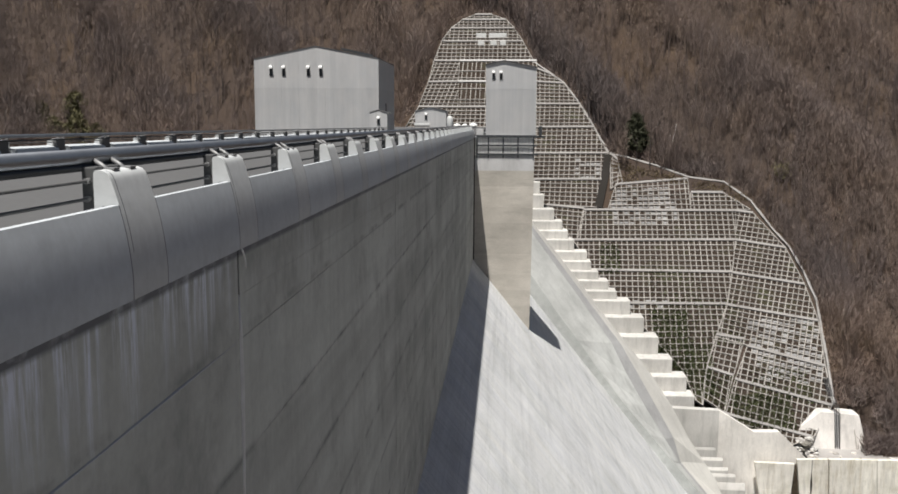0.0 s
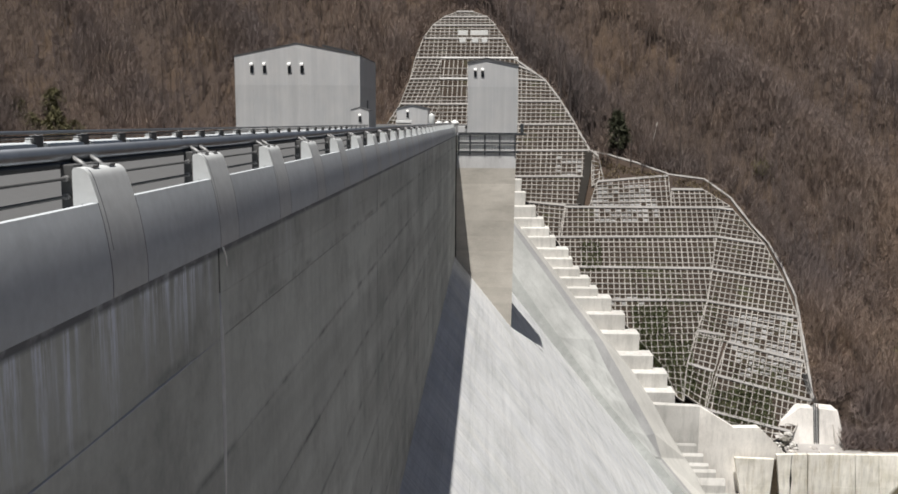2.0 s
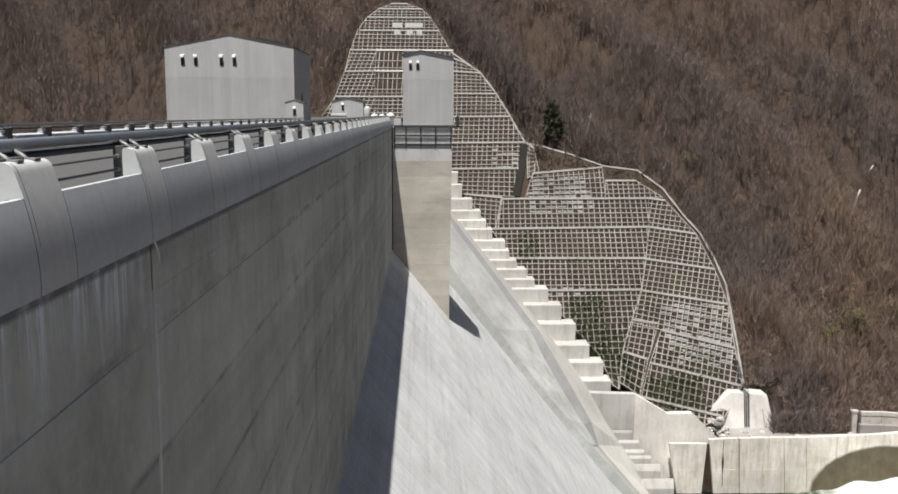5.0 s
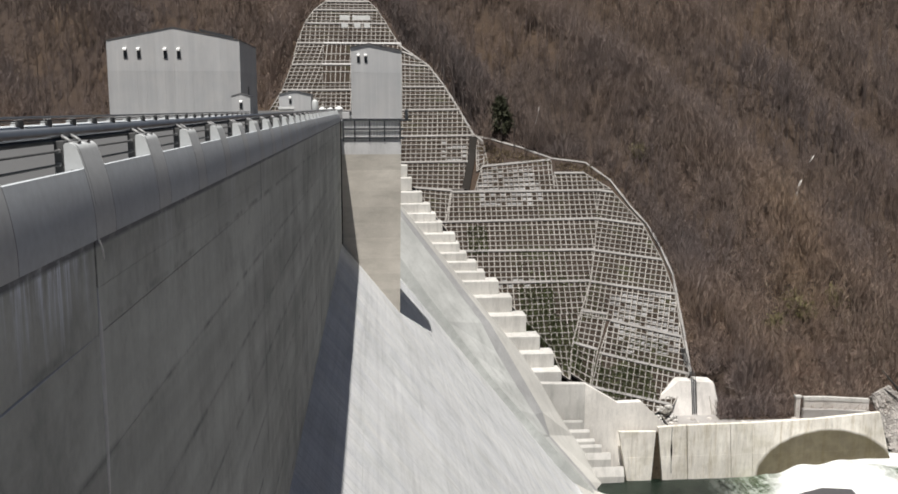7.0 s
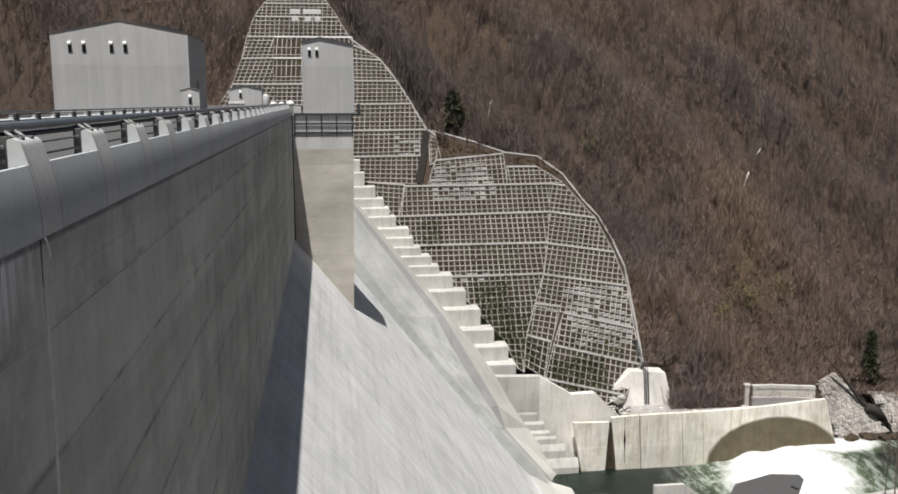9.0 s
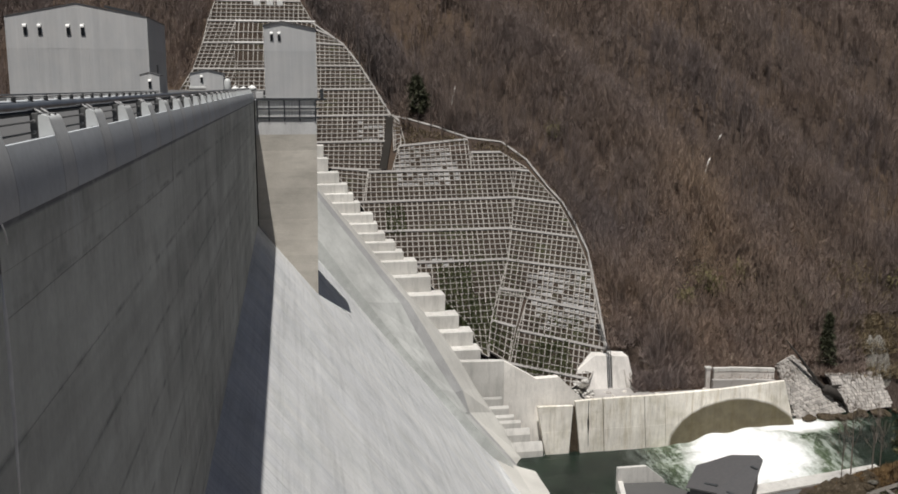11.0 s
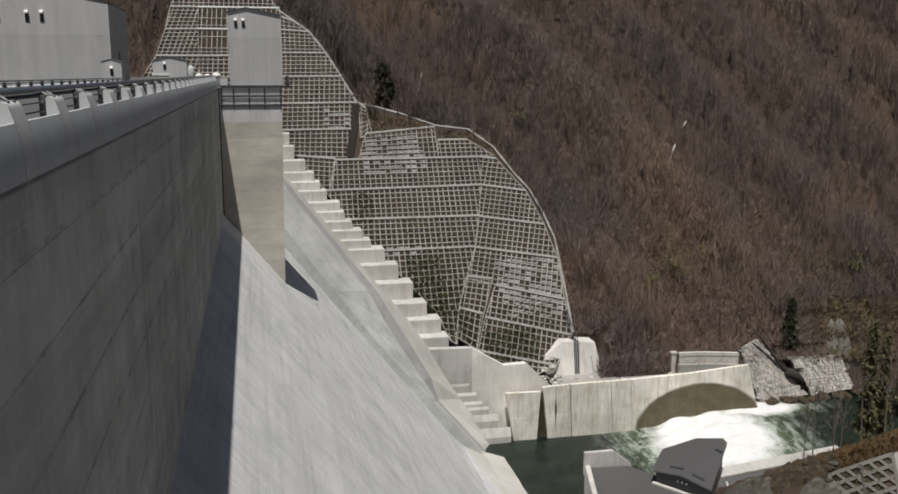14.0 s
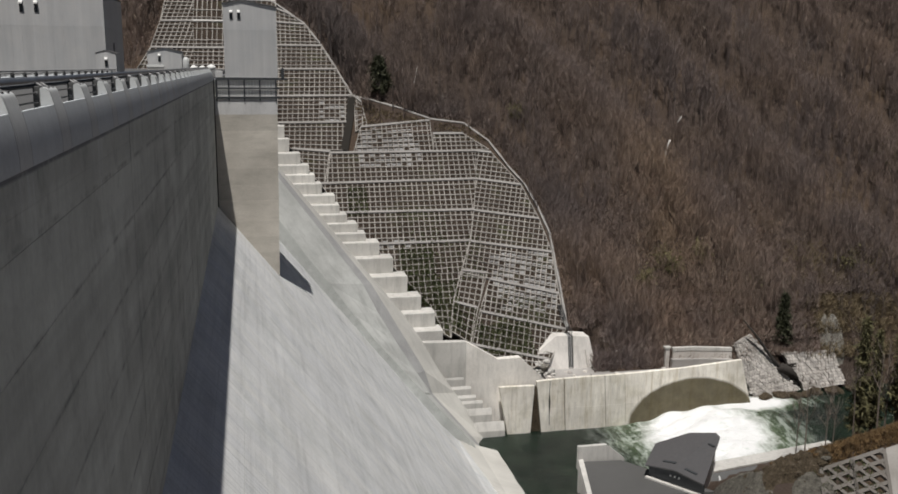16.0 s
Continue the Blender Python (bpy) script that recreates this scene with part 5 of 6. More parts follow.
def stone_bank(name, quad, nx, ny, seed):
    """A facing of squared stones laid on a bank."""
    rng = random.Random(seed)
    ob = thing(name, quad[3], "grey squared stone facing on the river bank", "stone facing", "stone facings")
    o = Vector(quad[3])
    tl, tr, br, bl = (Vector(q) - o for q in quad)
    n = (tr - tl).cross(bl - tl).normalized()
    if n.y > 0:
        n = -n

    def at(u, v):
        return (tl * (1 - u) + tr * u) * (1 - v) + (bl * (1 - u) + br * u) * v

    bed = bmesh.new()
    rim = [at(0.05, 0.04), at(0.3, 0.01), at(0.62, 0.05), at(0.94, 0.03), at(0.97, 0.5), at(0.94, 0.96), at(0.5, 0.98), at(0.06, 0.95), at(0.02, 0.5)]
    front = [bed.verts.new(p - n * 0.04) for p in rim]
    back = [bed.verts.new(p - n * 0.7) for p in rim]
    bed.faces.new(front)
    bed.faces.new(back[::-1])
    for k in range(len(rim)):
        bed.faces.new((front[k], back[k], back[(k + 1) % len(rim)], front[(k + 1) % len(rim)]))
    bmesh.ops.recalc_face_normals(bed, faces=bed.faces[:])
    part("mortar_bed", bed, JOINTING, ob, "grey mortar between the stones")
    for j in range(ny):
        for i in range(nx):
            sh = 0.5 * (j % 2) / nx
            if rng.random() < (0.25 if j == 0 or i in (0, nx - 1) else 0.02):
                continue
            u0, u1 = i / nx + sh + rng.uniform(0.0, 0.07) / nx, (i + 1) / nx + sh - rng.uniform(0.0, 0.07) / nx
            u1 = min(u1, 1.0)
            v0, v1 = (j + rng.uniform(0.0, 0.1)) / ny, (j + rng.uniform(0.9, 1.0)) / ny
            up = n * rng.uniform(0.03, 0.14)
            jit = Vector((rng.uniform(-0.05, 0.05), 0, rng.uniform(-0.05, 0.05)))
            base = [at(u0, v0), at(u1, v0), at(u1, v1), at(u0, v1)]
            mid = sum(base, Vector()) / 4
            bm = bmesh.new()
            a = [bm.verts.new(p - n * 0.5) for p in base]
            b = [bm.verts.new(mid + (p - mid) * rng.uniform(0.88, 1.0) + up + jit) for p in base]
            bm.faces.new(b)
            for k in range(4):
                bm.faces.new((a[k], a[(k + 1) % 4], b[(k + 1) % 4], b[k]))
            bmesh.ops.recalc_face_normals(bm, faces=bm.faces[:])
            if bm.faces[0].normal.dot(n) < 0:
                bmesh.ops.reverse_faces(bm, faces=bm.faces[:])
            part("stone", bm, STONE, ob)


stone_bank("stone_facing", ((70.6, 121.0, -40.0), (74.0, 121.8, -38.8), (81.6, 119.2, -47.4), (73.3, 118.7, -48.6)), 14, 22, 4)
stone_bank("stone_facing", ((79.4, 122.2, -42.1), (89.0, 122.6, -42.5), (90.2, 120.1, -47.3), (82.4, 119.4, -47.7)), 20, 13, 5)

log = thing("fallen_tree", (77.6, 120.2, -43.2), "dark leaning dead trunk on the stone facing", "dead tree")
part("stem", tube([(3.6, -0.6, -3.6), (1.2, 0, -1.0), (-0.5, 0, 0.6), (-3.2, 0.3, 4.2), (-5.6, 0.5, 7.0)], [0.25, 0.32, 0.26, 0.18, 0.06], 8), DARK_BARK, log)
part("root_plate", tube([(0.3, 0.0, -0.9), (1.0, -0.2, -0.7), (2.0, -0.3, -1.2), (3.2, -0.3, -2.1), (4.2, -0.2, -3.0)], [0.2, 0.75, 0.8, 0.5, 0.05], 9), DARK_BARK, log, "torn dark root plate")
for k in range(6):
    a = k * 0.45 - 1.6
    part("root", tube([(1.2, 0, -0.6), (1.7 + 0.8 * math.cos(a), -0.4, -0.6 + 0.7 * math.sin(a)), (1.9 + (1.1 + 0.35 * (k % 3)) * math.cos(a), -0.3 - 0.1 * (k % 3), -0.8 + 1.1 * math.sin(a))], [0.3, 0.2, 0.05], 6), DARK_BARK, log)

# loose cord at the joint of the crest wall
cord = thing("loose_cord", (WALL_X, 10.15, 0), "short white cord hanging from the wall joint", "cord")
part("strand", tube([(0.05, 0.0, -0.08), (0.055, 0.05, -0.14), (0.06, 0.09, -0.22), (0.06, 0.10, -0.31)], 0.011, 6), WHITE, cord)

# ---- woods ----
def bare_tree(rng, h):
    """Triangles of one leafless tree: trunk (the first twelve), limbs and fine twigs that reach upwards."""
    tris = []

    def stick(a, b, ra, rb, sides=3):
        a, b = np.array(a), np.array(b)
        d = b - a
        d = d / (np.linalg.norm(d) + 1e-9)
        u = np.cross(d, [0.3, 0.9, 0.2])
        u /= np.linalg.norm(u)
        w = np.cross(d, u)
        ring = [(math.cos(k * math.tau / sides) * u + math.sin(k * math.tau / sides) * w) for k in range(sides)]
        for k in range(sides):
            p, q = ring[k], ring[(k + 1) % sides]
            tris.append((a + ra * p, a + ra * q, b + rb * q))
            tris.append((a + ra * p, b + rb * q, b + rb * p))

    def flat(a, b, w):
        a, b = np.array(a), np.array(b)
        side = np.cross(b - a, rng.normal(0, 1, 3))
        side = side / (np.linalg.norm(side) + 1e-9) * w
        tris.append((a - side, a + side, b))

    lean = rng.normal(0, 0.045, 2) * h
    top = np.array([lean[0], lean[1], h * 0.85])
    bend = top * 0.5 + np.array([rng.normal(0, 0.02), rng.normal(0, 0.02), 0]) * h
    stick((0, 0, -0.6), bend, 0.0125 * h, 0.008 * h)
    stick(bend, top, 0.008 * h, 0.002 * h)
    for k in range(10):
        f = 0.3 + 0.68 * rng.rand()
        base = top * f
        a = rng.rand() * math.tau
        reach = h * (0.11 + 0.14 * rng.rand()) * (1.3 - f * 0.6)
        tip = base + np.array([math.cos(a) * reach, math.sin(a) * reach, reach * (1.1 + 0.9 * rng.rand())])
        flat(base, tip, 0.0042 * h)
        for j in range(12):
            g = 0.2 + 0.8 * rng.rand()
            p = base + (tip - base) * g
            flat(p, p + rng.normal(0, 1, 3) * h * 0.035 + np.array([0, 0, h * 0.085]), 0.0031 * h)
    return np.array(tris)


def spur(x, y):
    """1 on the crest of a spur of the hillside, 0 in the gully beside it."""
    return 1 - np.abs(np.sin((x + 0.88 * y) / 8.5 + 0.55 * wave(x, y, 14, 28)))


def woods():
    rng = np.random.RandomState(7)
    kinds = [bare_tree(rng, 1.0) for _ in range(12)]
    n = 23000
    x = rng.uniform(-115, 160, n)
    y = rng.uniform(121, 197, n)
    x[20000:21300] = rng.uniform(47, 125, 1300)
    y[20000:21300] = rng.uniform(124, 152, 1300)
    x[21300:] = rng.uniform(15, 58, n - 21300)
    y[21300:] = rng.uniform(128, 168, n - 21300)
    z = ground_z(x, y)
    keep = (lattice_mask(x, z, 0.8) < 0.9) & (z > -42) & ~((x > 22) & (x < 52.5) & (y < 130)) & ~((x > -18) & (x < 3 + (152 - y) * 0.8 + 4) & (y < 166)) & (y > 123.2)
    keep &= ~((abs(x - 22.4) < 2.6) & (y > 150) & (y < 161.5))
    keep &= ~((x > 68.6) & (x < 71.8) & (y > 140.5) & (y < 146))
    keep &= ~((x > 59) & (x < 93) & (y < 124.6))
    high = spur(x, y)
    keep &= rng.rand(n) < 0.6 + 0.6 * high
    keep &= (x > -0.6 * y) & (x < 0.83 * y)
    keep &= ~((x > 88) & (y < 131) & (rng.rand(n) < 0.75))
    x, y, z, high = x[keep], y[keep], z[keep], high[keep]
    verts, marks = [], []
    for k in range(len(x)):
        t = kinds[rng.randint(12)]
        h = rng.uniform(4.0, 8.5) * (0.7 + 0.6 * high[k]) * (0.65 if y[k] < 150 and k % 2 else 1.0)
        a = rng.rand() * math.tau
        c, s = math.cos(a), math.sin(a)
        r = np.array([[c, s, 0], [-s, c, 0], [0, 0, 1]]) * h
        verts.append((t.reshape(-1, 3) @ r + [x[k], y[k], z[k]]).astype(np.float32))
        mark = np.zeros(len(t), dtype=np.int32)
        mark[:12] = 1
        marks.append(mark)
    v = np.concatenate(verts)
    ob = numpy_mesh("bare_woods", v, np.arange(len(v)).reshape(-1, 3), TWIG)
    ob.data.materials.append(TRUNKS)
    ob.data.polygons.foreach_set("material_index", np.concatenate(marks))
    tagged(ob, "leafless grey brown woods covering the hillside", "woods", kind="stuff")


woods()


def tall_trees():
    """The taller, darker trees that stand out of the woods."""
    rng = np.random.RandomState(77)
    verts = []
    for x, y in zip(rng.uniform(-70, 90, 150), rng.uniform(150, 194, 150)):
        z = float(ground_z(x, y))
        if float(lattice_mask(x, z, 2.0)) > 0.2 or (-20 < x < 12 and y < 172) or (y < 150 + 0.2 * x and x > 0):
            continue
        t = bare_tree(rng, 1.0) * rng.uniform(6.5, 10.5)
        verts.append((t[:36].reshape(-1, 3) + [x, y, z]).astype(np.float32))
    v = np.concatenate(verts)
    ob = numpy_mesh("tall_bare_trees", v, np.arange(len(v)).reshape(-1, 3), DARK_TWIG)
    tagged(ob, "taller dark bare trunks standing in the woods", "woods", kind="stuff")


tall_trees()


def conifer(x, y, z, h, spread, seed, label, dense=11, leaf=1.0, green=None):
    rng = np.random.RandomState(seed)
    ob = thing("conifer", (x, y, z), label, "conifer")
    part("trunk", tube([(0, 0, -0.8), (0, 0, h * 0.5), (0, 0, h * 0.97)], [0.02 * h, 0.012 * h, 0.003 * h], 6), BARK, ob)
    tris = []
    level = 0.1
    while level < 0.99:
        reach = spread * ((1 - level) ** 0.8 if leaf < 1.5 else (1 - level ** 2) ** 0.6) * rng.uniform(0.75, 1.15) + 0.1
        for k in range(9):
            a = rng.rand() * math.tau
            r = reach * rng.uniform(0.55, 1.1)
            base = np.array([0, 0, h * level])
            tip = base + np.array([math.cos(a) * r, math.sin(a) * r, -0.18 * r + 0.05 * h * rng.rand()])
            for j in range(dense):
                p = base + (tip - base) * rng.uniform(0.15, 1.0)
                q = p + rng.normal(0, 1, 3) * 0.035 * h * leaf + np.array([0, 0, -0.012 * h])
                w = np.cross(q - p, rng.normal(0, 1, 3))
                w = w / (np.linalg.norm(w) + 1e-9) * 0.012 * h * leaf
                tris.append((p - w, p + w, q))
        level += 0.03 + 0.02 * rng.rand()
    v = np.array(tris).reshape(-1, 3)
    crown = numpy_mesh("crown", v, np.arange(len(v)).reshape(-1, 3), green or NEEDLE)
    crown.parent = ob


for x, y, h, sp, sd in ((22.2, 159.9, 6.2, 2.5, 1), (80.6, 123.6, 8.5, 1.6, 2)):
    conifer(x, y, float(ground_z(x, y)) - 0.3, h, sp, sd, "dark green conifer among the bare trees", 30, 2.0 if x < 30 else 1.2, NEEDLE)
for x, y, h, sp, sd in ((-83.5, 166, 4.6, 3.2, 9), (-79.5, 167, 5.2, 3.2, 10), (-75.5, 166, 4.2, 3.0, 11), (-87, 168, 5.0, 3.0, 12), (-82, 172, 4.6, 2.8, 13)):
    conifer(x, y, float(ground_z(x, y)) - 0.3, h, sp, sd, "low olive green evergreen tree on the far bank", 26, 2.0, OLIVE_NEEDLE)
for x, y, h, sp, sd in ((71.5, 92.5, 15.5, 1.5, 3), (74.0, 93.2, 13.5, 1.4, 4), (76.6, 92.0, 17.0, 1.8, 5), (79.5, 93.5, 17.5, 1.9, 6), (83.5, 94.0, 18.5, 1.9, 7)):
    conifer(x, y, float(ground_z(x, y)) - 0.3, h, sp, sd, "tall thin olive green conifer on the river bank", 30, 0.62, OLIVE_NEEDLE)


def single_tree(x, y, h, seed, mat, label):
    rng = np.random.RandomState(seed)
    t = bare_tree(rng, 1.0) * h
    z = float(ground_z(x, y))
    ob = thing("bare_tree", (x, y, z), label, "tree")
    v = t.reshape(-1, 3)
    a = numpy_mesh("trunk", v[:36], np.arange(36).reshape(-1, 3), mat)
    b = numpy_mesh("crown", v[36:], np.arange(len(v) - 36).reshape(-1, 3), mat)
    a.parent, b.parent = ob, ob


for x, y, h, sd in ((62.5, 91.2, 8, 31), (64.5, 92.2, 10, 32), (66.6, 91.4, 9, 33), (68.5, 92.6, 7, 34)):
    single_tree(x, y, h, sd, BARK, "bare thin tree on the river bank")
for x, y, h, sd in ((70.5, 91.5, 9, 35), (73.0, 90.5, 11, 36), (75.5, 92.8, 12, 37), (78.0, 91.0, 10, 38), (81.5, 92.0, 12, 39), (84, 121.5, 6, 40), (88, 122, 7, 42), (92.5, 121.5, 8, 43)):
    single_tree(x, y, h, sd, BARK, "bare grey tree beside the river")
birch = thing("broken_birch", (68.78, 145.0, -16.16), "broken white birch trunk leaning on the hillside", "dead tree")
part("stem", tube([(-0.75, -0.3, -3.4), (0, 0, 0), (0.84, 0, 3.6), (1.06, 0, 4.4), (1.34, 0, 5.1)], [0.05, 0.08, 0.13, 0.17, 0.1], 8), BIRCH, birch)
part("branch", tube([(1.3, 0, 5.0), (1.8, 0, 6.2), (2.5, 0.0, 8.0)], [0.02, 0.015, 0.03], 6), DARK_TWIG, birch, "dark broken top of the stem")
part("top", tube([(2.5, 0, 8.0), (2.9, 0, 8.6), (3.15, 0, 9.04)], [0.05, 0.1, 0.05], 6), BIRCH, birch)
thin = thing("birch", (28.3, 160.0, -2.9), "thin white birch trunk on the hillside", "tree")
part("stem", tube([(0, 0, 0), (0.25, 0.2, 0.9), (0.6, 0.4, 2.3), (0.8, 0.4, 3.6)], [0.05, 0.06, 0.05, 0.03], 6), BIRCH, thin)
part("branch", tube([(0.25, 0.2, 0.9), (-0.2, 0.1, 1.5), (-0.45, 0.1, 1.9)], [0.03, 0.025, 0.015], 5), BIRCH, thin)


# ---- dry grass, rocks and small things ----
edge_places = []
LEFT_EDGE = [(-18.2, 0.0), (-16.2, 3.5), (-14.8, 8.1), (-14.1, 12.2), (-12.9, 16.1), (-11.2, 18.9), (-7.6, 21.7), (-2.2, 21.7), (1.4, 18.9), (3.4, 16.1), (5.0, 12.4)]
for line in (KERB, KERB2, LEFT_EDGE):
    for a, b in zip(line, line[1:]):
        steps_n = max(2, int(math.dist(a, b) / 1.6))
        for k in range(steps_n):
            x, z = lerp(a, b, (k + 0.5) / steps_n)
            dx, dz = b[0] - a[0], b[1] - a[1]
            ln = math.hypot(dx, dz)
            for off in (1.5, 3.2):
                px, pz = x - dz / ln * off, z + dx / ln * off
                edge_places.append((on_hill(px, pz) + Vector((0, 0, -0.2)), (1.3, 0.9, 0.9), 130))
tufts("edge_brush", edge_places, 1.5, TWIG, "leafless brush along the edge of the framed slope", "brush", 25, (0, -0.1, 0.9), 0.035)


def shrub(x, y, r, seed):
    """A low shrub in young leaf: thin stems and many small leaves."""
    rng = np.random.RandomState(seed)
    ob = thing("shrub", (x, y, float(ground_z(x, y))), "low shrub in yellow green spring leaf", "shrub")
    stems = bmesh.new()
    for k in range(7):
        a = k * 0.9
        add_tube(stems, [(0, 0, -0.3), (0.3 * r * math.cos(a), 0.3 * r * math.sin(a), 0.7 * r), (0.7 * r * math.cos(a), 0.7 * r * math.sin(a), 1.3 * r)], [0.05, 0.035, 0.015], 4)
    part("stems", stems, BARK, ob)
    n = 420
    p = rng.normal(0, 0.55, (n, 3)) * r + np.array([0, 0, 1.0 * r])
    d = rng.normal(0, 0.22, (n, 3))
    w = rng.normal(0, 0.1, (n, 3))
    v = np.stack([p - w, p + w, p + d], 1).reshape(-1, 3)
    leaves = numpy_mesh("leaves", v, np.arange(len(v)).reshape(-1, 3), OLIVE)
    leaves.parent = ob


for k, (x, y, r) in enumerate(((63.5, 131.5, 1.7), (65.0, 131.0, 1.2), (70.2, 132.0, 1.5), (60.0, 130.0, 1.2), (116.3, 146.5, 2.6), (113.5, 149.0, 1.8), (78.0, 129.0, 1.3), (97.0, 131.5, 1.6), (45.5, 154.5, 1.2))):
    shrub(x, y, r, 60 + k)

tufts("brush", [((x, y, float(ground_z(x, y))), (2.2, 1.5, 1.2), 700) for x in np.arange(50.5, 112, 3.4) for y in ((123.6, 124.6, 125.8, 128.0) if x < 86 else (129.5,))] + [((x, 121.3, -41.9), (1.7, 0.8, 0.95), 800) for x in np.arange(50.0, 73, 2.4)] + [((70, 142.5, float(ground_z(70, 142.5))), (2.4, 3.0, 2.8), 500)] + [((x + 1.3 * (y % 2), y, float(ground_z(x + 1.3 * (y % 2), y))), (2.2, 1.6, 1.5), 330) for x in np.arange(49.5, 86, 3.2) for y in (130.0, 133.0, 136.0, 139.0, 142.0)] + [((x, 126.0 + k * 6.0, float(ground_z(x, 126.0 + k * 6.0))), (1.6, 2.6, 2.6), 400) for x in (50.0, 52.5) for k in range(6)], 1.5, BRUSH, "grey brown leafless brush along the foot of the hill", "brush", 15, (0, -0.1, 0.8), 0.035)

tufts("hill_grass", [((x, y, float(ground_z(x, y))), (2.4, 1.6, 1.4), 380) for x in np.arange(86, 118, 3.6) for y in (123.5, 125.5, 128.0, 130.5, 133.5)], 0.8, STRAW, "pale dry grass on the lower hillside", "grass", 29, (0, -0.2, 0.8), 0.08)
tufts("hill_straw", [((x, y, float(ground_z(x, y)) + 0.05), (1.6, 1.0, 0.95), 260) for x in np.arange(86.5, 112, 2.2) for y in (123.0, 124.6, 126.2, 127.8)], 0.5, STRAW, "pale dry grass on the open slope above the river", "grass", 37)
tufts("patch_grass", [(on_hill(x, z) + Vector((0, 0, 0.05)), (1.6, 0.6, 0.6), 150) for x, z in ((19.5, -6.6), (21.5, -7.2), (24, -7.6), (26.5, -8.3), (28.5, -8.6), (20.5, -8.4), (32.5, -9.4), (35.5, -9.8), (37.6, -11.2))], 0.45, STRAW, "dry grass on bare soil above the slope frames", "grass", 33)
tufts("bank_weeds", [(on_bank(x, q) + Vector((0, 0, 0.05)), (0.5, 0.4, 0.3), 26) for x in np.arange(53.0, 58.0, 0.95) for q in np.arange(2.3, 9, 0.9)], 0.4, GREEN, "low green brown weeds in the bank frames", "weeds", 19)
tufts("dry_grass", [((x, 75.6, float(bank_ridge(x)) - 0.3), (1.0, 1.0, -0.4), 520) for x in np.arange(51.5, 80, 1.3)] + [((x, 78.5, float(bank_ridge(x)) - 2.05), (1.3, 2.2, -1.3), 560) for x in np.arange(53.5, 82, 1.9)] + [(on_bank(x, 0.7) + Vector((0, 0, 0.05)), (0.8, 0.5, 0.4), 300) for x in np.arange(55.0, 76, 1.1)], 0.34, DRY_GRASS, "dry orange brown grass on the bank", "grass", 8, (0, 0, 1))


def boulder(x, y, z, r, seed, mat=None):
    rng = random.Random(seed)
    bm = bmesh.new()
    bmesh.ops.create_icosphere(bm, subdivisions=2, radius=r)
    o = Vector((rng.random() * 50, rng.random() * 50, 0))
    for v in bm.verts:
        v.co *= 1 + 0.45 * noise.noise(v.co / r * 1.1 + o) + 0.16 * noise.noise(v.co / r * 3.0 + o)
        v.co.z *= 0.7
        v.co.x *= 1.2
    me = bpy.data.meshes.new("boulder")
    bm.to_mesh(me)
    bm.free()
    me.materials.append(mat or ROCK)
    ob = new("boulder", me)
    ob.location = (x, y, z)
    ob.rotation_euler = (0, 0, rng.random() * 6)
    tagged(ob, "grey angular boulder on the dry bank", "boulder", "boulders")


rock_rng = random.Random(12)
for k in range(22):
    x = rock_rng.uniform(45.5, 54.0)
    y = rock_rng.uniform(73.0, 78.5)
    boulder(x, y, float(ground_z(x, y)) + 0.05, rock_rng.uniform(0.15, 0.4), k, OUTCROP)


def ground_patch(name, x0, x1, y0, y1, lift, relief, seed, mat, label, category):
    """A mound of rock or rubble that swells out of the bank and dies away at its rim."""
    nx, ny = int((x1 - x0) / 0.16), int((y1 - y0) / 0.16)
    gx, gy = np.meshgrid(np.linspace(x0, x1, nx), np.linspace(y0, y1, ny))
    r = np.hypot((gx - (x0 + x1) / 2) / (x1 - x0) * 2, (gy - (y0 + y1) / 2) / (y1 - y0) * 2) + 0.22 * wave(gx, gy, seed, 1.6)
    rough = np.abs(wave(gx, gy, seed + 1, 0.9)) + 0.6 * np.abs(wave(gx, gy, seed + 2, 0.4)) + 0.4 * wave(gx, gy, seed + 3, 0.22)
    gz = ground_z(gx, gy) + (lift + relief * rough) * smooth(1.05, 0.7, r) - 0.25 * smooth(0.9, 1.1, r)
    gz += np.random.RandomState(seed).uniform(-0.5, 0.5, gz.shape) * 0.3 * relief
    i = np.arange(nx * ny).reshape(ny, nx)
    quads = np.stack([i[:-1, :-1], i[:-1, 1:], i[1:, 1:], i[1:, :-1]], -1).reshape(-1, 4)
    ob = numpy_mesh(name, np.stack([gx, gy, gz], -1).reshape(-1, 3), quads, mat)
    tagged(ob, label, category, kind="stuff")


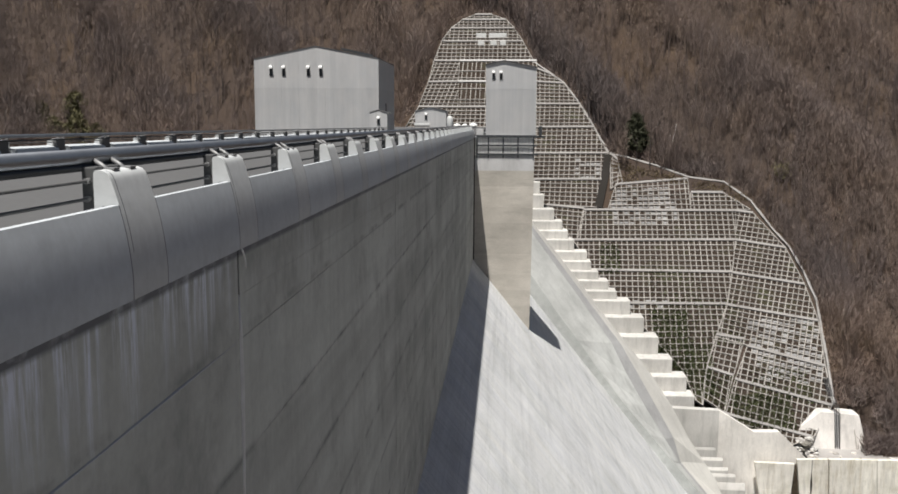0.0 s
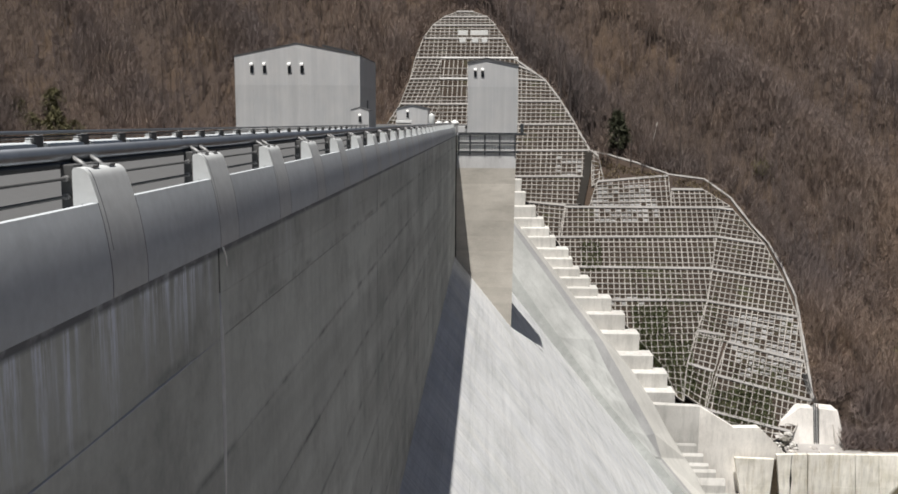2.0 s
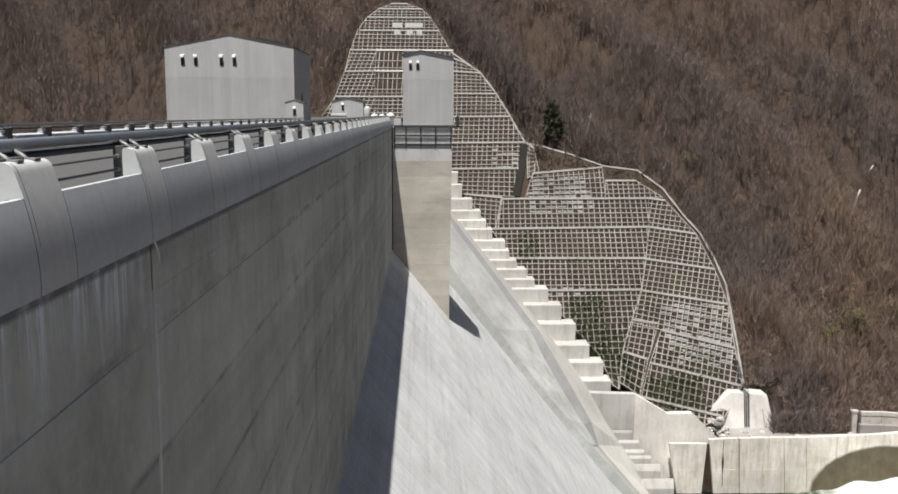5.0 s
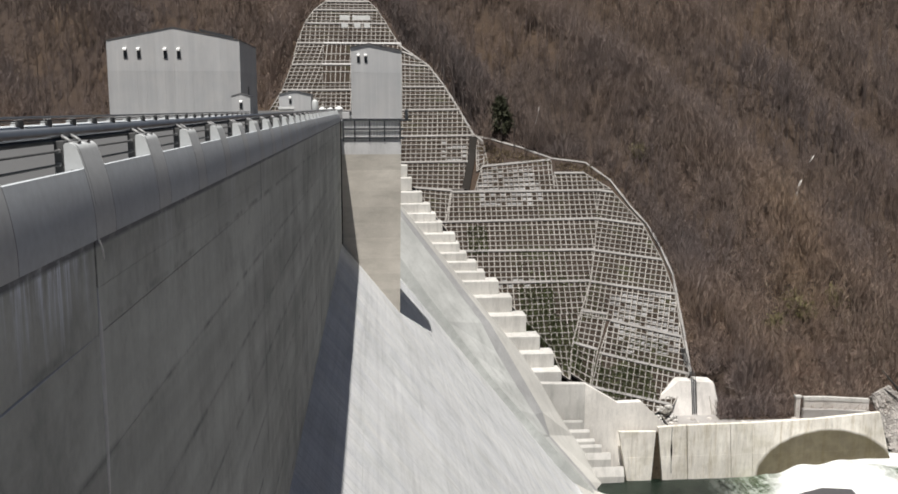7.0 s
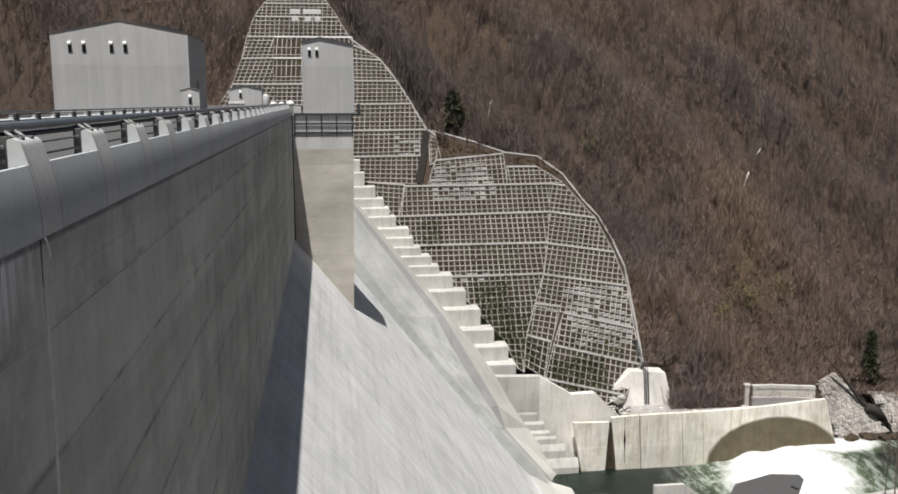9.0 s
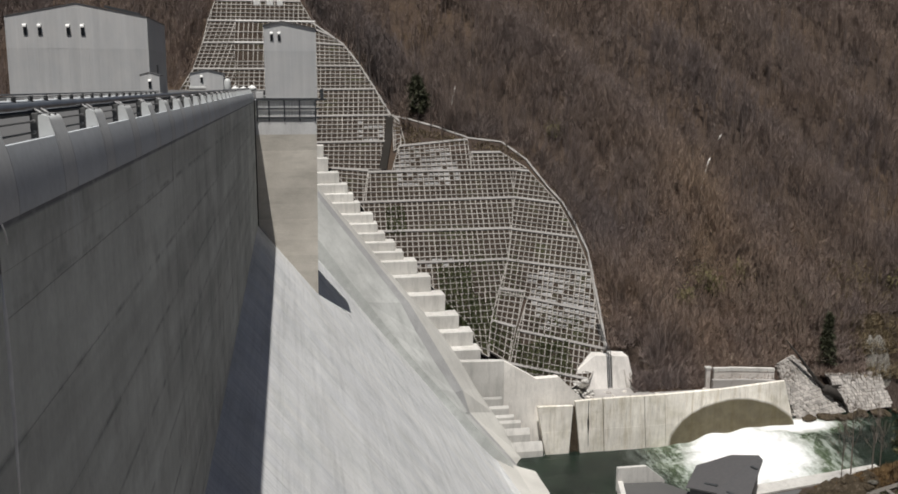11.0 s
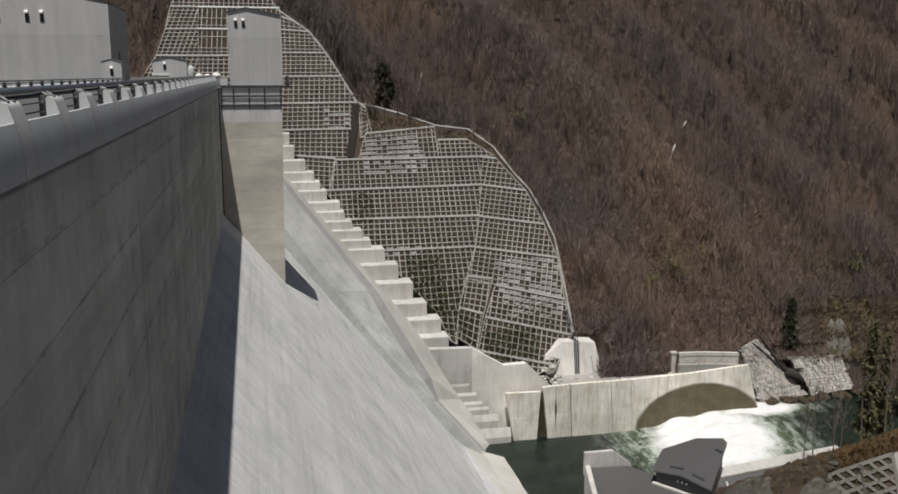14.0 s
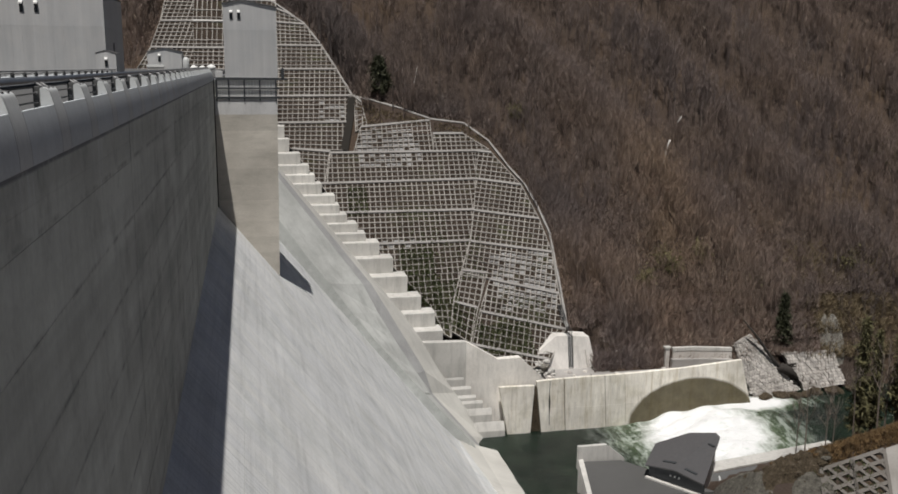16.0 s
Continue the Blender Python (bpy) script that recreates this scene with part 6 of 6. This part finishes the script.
ground_patch("rock_outcrop", 47.7, 55.0, 73.2, 75.9, 0.1, 0.75, 41, OUTCROP, "brown weathered rock breaking out of the bank", "rock")
ground_patch("scree", 86.8, 91.5, 121.8, 126.2, 0.15, 0.4, 53, SCREE, "pale scree in a gully above the stone facing", "scree")
ground_patch("rubble_slope", 42.2, 49.2, 71.5, 83.0, 0.1, 0.35, 45, RUBBLE, "pale grey rubble spread down the bank", "rubble")
ground_patch("mortar_apron", 49.6, 54.2, 71.0, 74.2, 0.05, 0.5, 49, RUBBLE, "rough grey mortar apron beside the bank frames", "mortar")
yard = structure("pavement", prism([(44.0, 79.0), (64.0, 79.0), (64.0, 93.2), (50.6, 91.0), (44.0, 91.0)], "z", -46.2, -45.52), ASPHALT, "dark asphalt yard behind the quay wall", "yard")
part("painted_line", prism([(52.2, 90.5), (49.6, 84.2), (49.75, 84.14), (52.35, 90.44)], "z", -45.515, -45.5), PALE_PAINT, yard, "worn white line")
for k in range(14):
    x = rock_rng.uniform(41.0, 60.0)
    y = rock_rng.uniform(119.0, 121.5)
    boulder(x, y, -42.85, rock_rng.uniform(0.12, 0.4), 100 + k, STONE)
for k in range(30):
    x = rock_rng.uniform(73.0, 92.0)
    boulder(x, rock_rng.uniform(117.6, 119.2), -47.7, rock_rng.uniform(0.35, 0.95), 200 + k, OUTCROP)


for k in range(16):
    boulder(rock_rng.uniform(38.6, 42.4), rock_rng.uniform(119.6, 122.2), -42.8 + rock_rng.uniform(0, 0.9), rock_rng.uniform(0.12, 0.34), 300 + k, STEP)
for k, (x, y, z, r) in enumerate(((40.0, 122.2, -41.6, 0.85), (41.0, 121.7, -41.9, 0.75), (41.5, 122.1, -41.2, 0.6), (39.3, 121.6, -42.4, 0.55), (42.0, 121.5, -42.6, 0.5), (40.3, 121.3, -42.6, 0.5))):
    boulder(x, y, z, r, 330 + k, SCREE if k % 2 else STEP)
boulder(54.4, 74.3, float(ground_z(54.4, 74.3)) + 0.25, 0.4, 340, RUBBLE)
boulder(53.8, 74.1, float(ground_z(53.8, 74.1)) + 0.1, 0.5, 341, OUTCROP)
boulder(51.6, 74.9, float(ground_z(51.6, 74.9)) + 0.35, 0.35, 342, OUTCROP)


def sack(x, y, r, seed):
    """A filled bulk sack: a slumped, rounded bag with a gathered top."""
    rng = random.Random(seed)
    bm = bmesh.new()
    bmesh.ops.create_icosphere(bm, subdivisions=3, radius=1)
    o = Vector((rng.random() * 30, 0, 0))
    for v in bm.verts:
        up = v.co.z
        wide = 1.0 - 0.25 * max(up, 0) ** 2
        v.co = Vector((v.co.x * r * wide, v.co.y * r * wide, (up + 0.85) * r * 0.62)) * (1 + 0.12 * noise.noise(v.co * 1.6 + o))
        v.co.z = max(v.co.z, 0)
    ob = thing("bulk_sack", (x, y, 0.0), "filled white bulk sack beside the crest road", "sack", "bulk sacks")
    part("bag", soften(bm, 60), WHITE, ob)
    part("tie", tube([(0, 0, 1.0 * r), (0.02, 0, 1.2 * r), (0.08, 0.02, 1.32 * r)], [0.1 * r, 0.06 * r, 0.12 * r], 8), WHITE, ob)


for x, y, r, seed in ((-7.9, 148.5, 0.6, 1), (-6.7, 149.5, 0.55, 2), (-5.4, 150.5, 0.7, 3)):
    sack(x, y, r, seed)
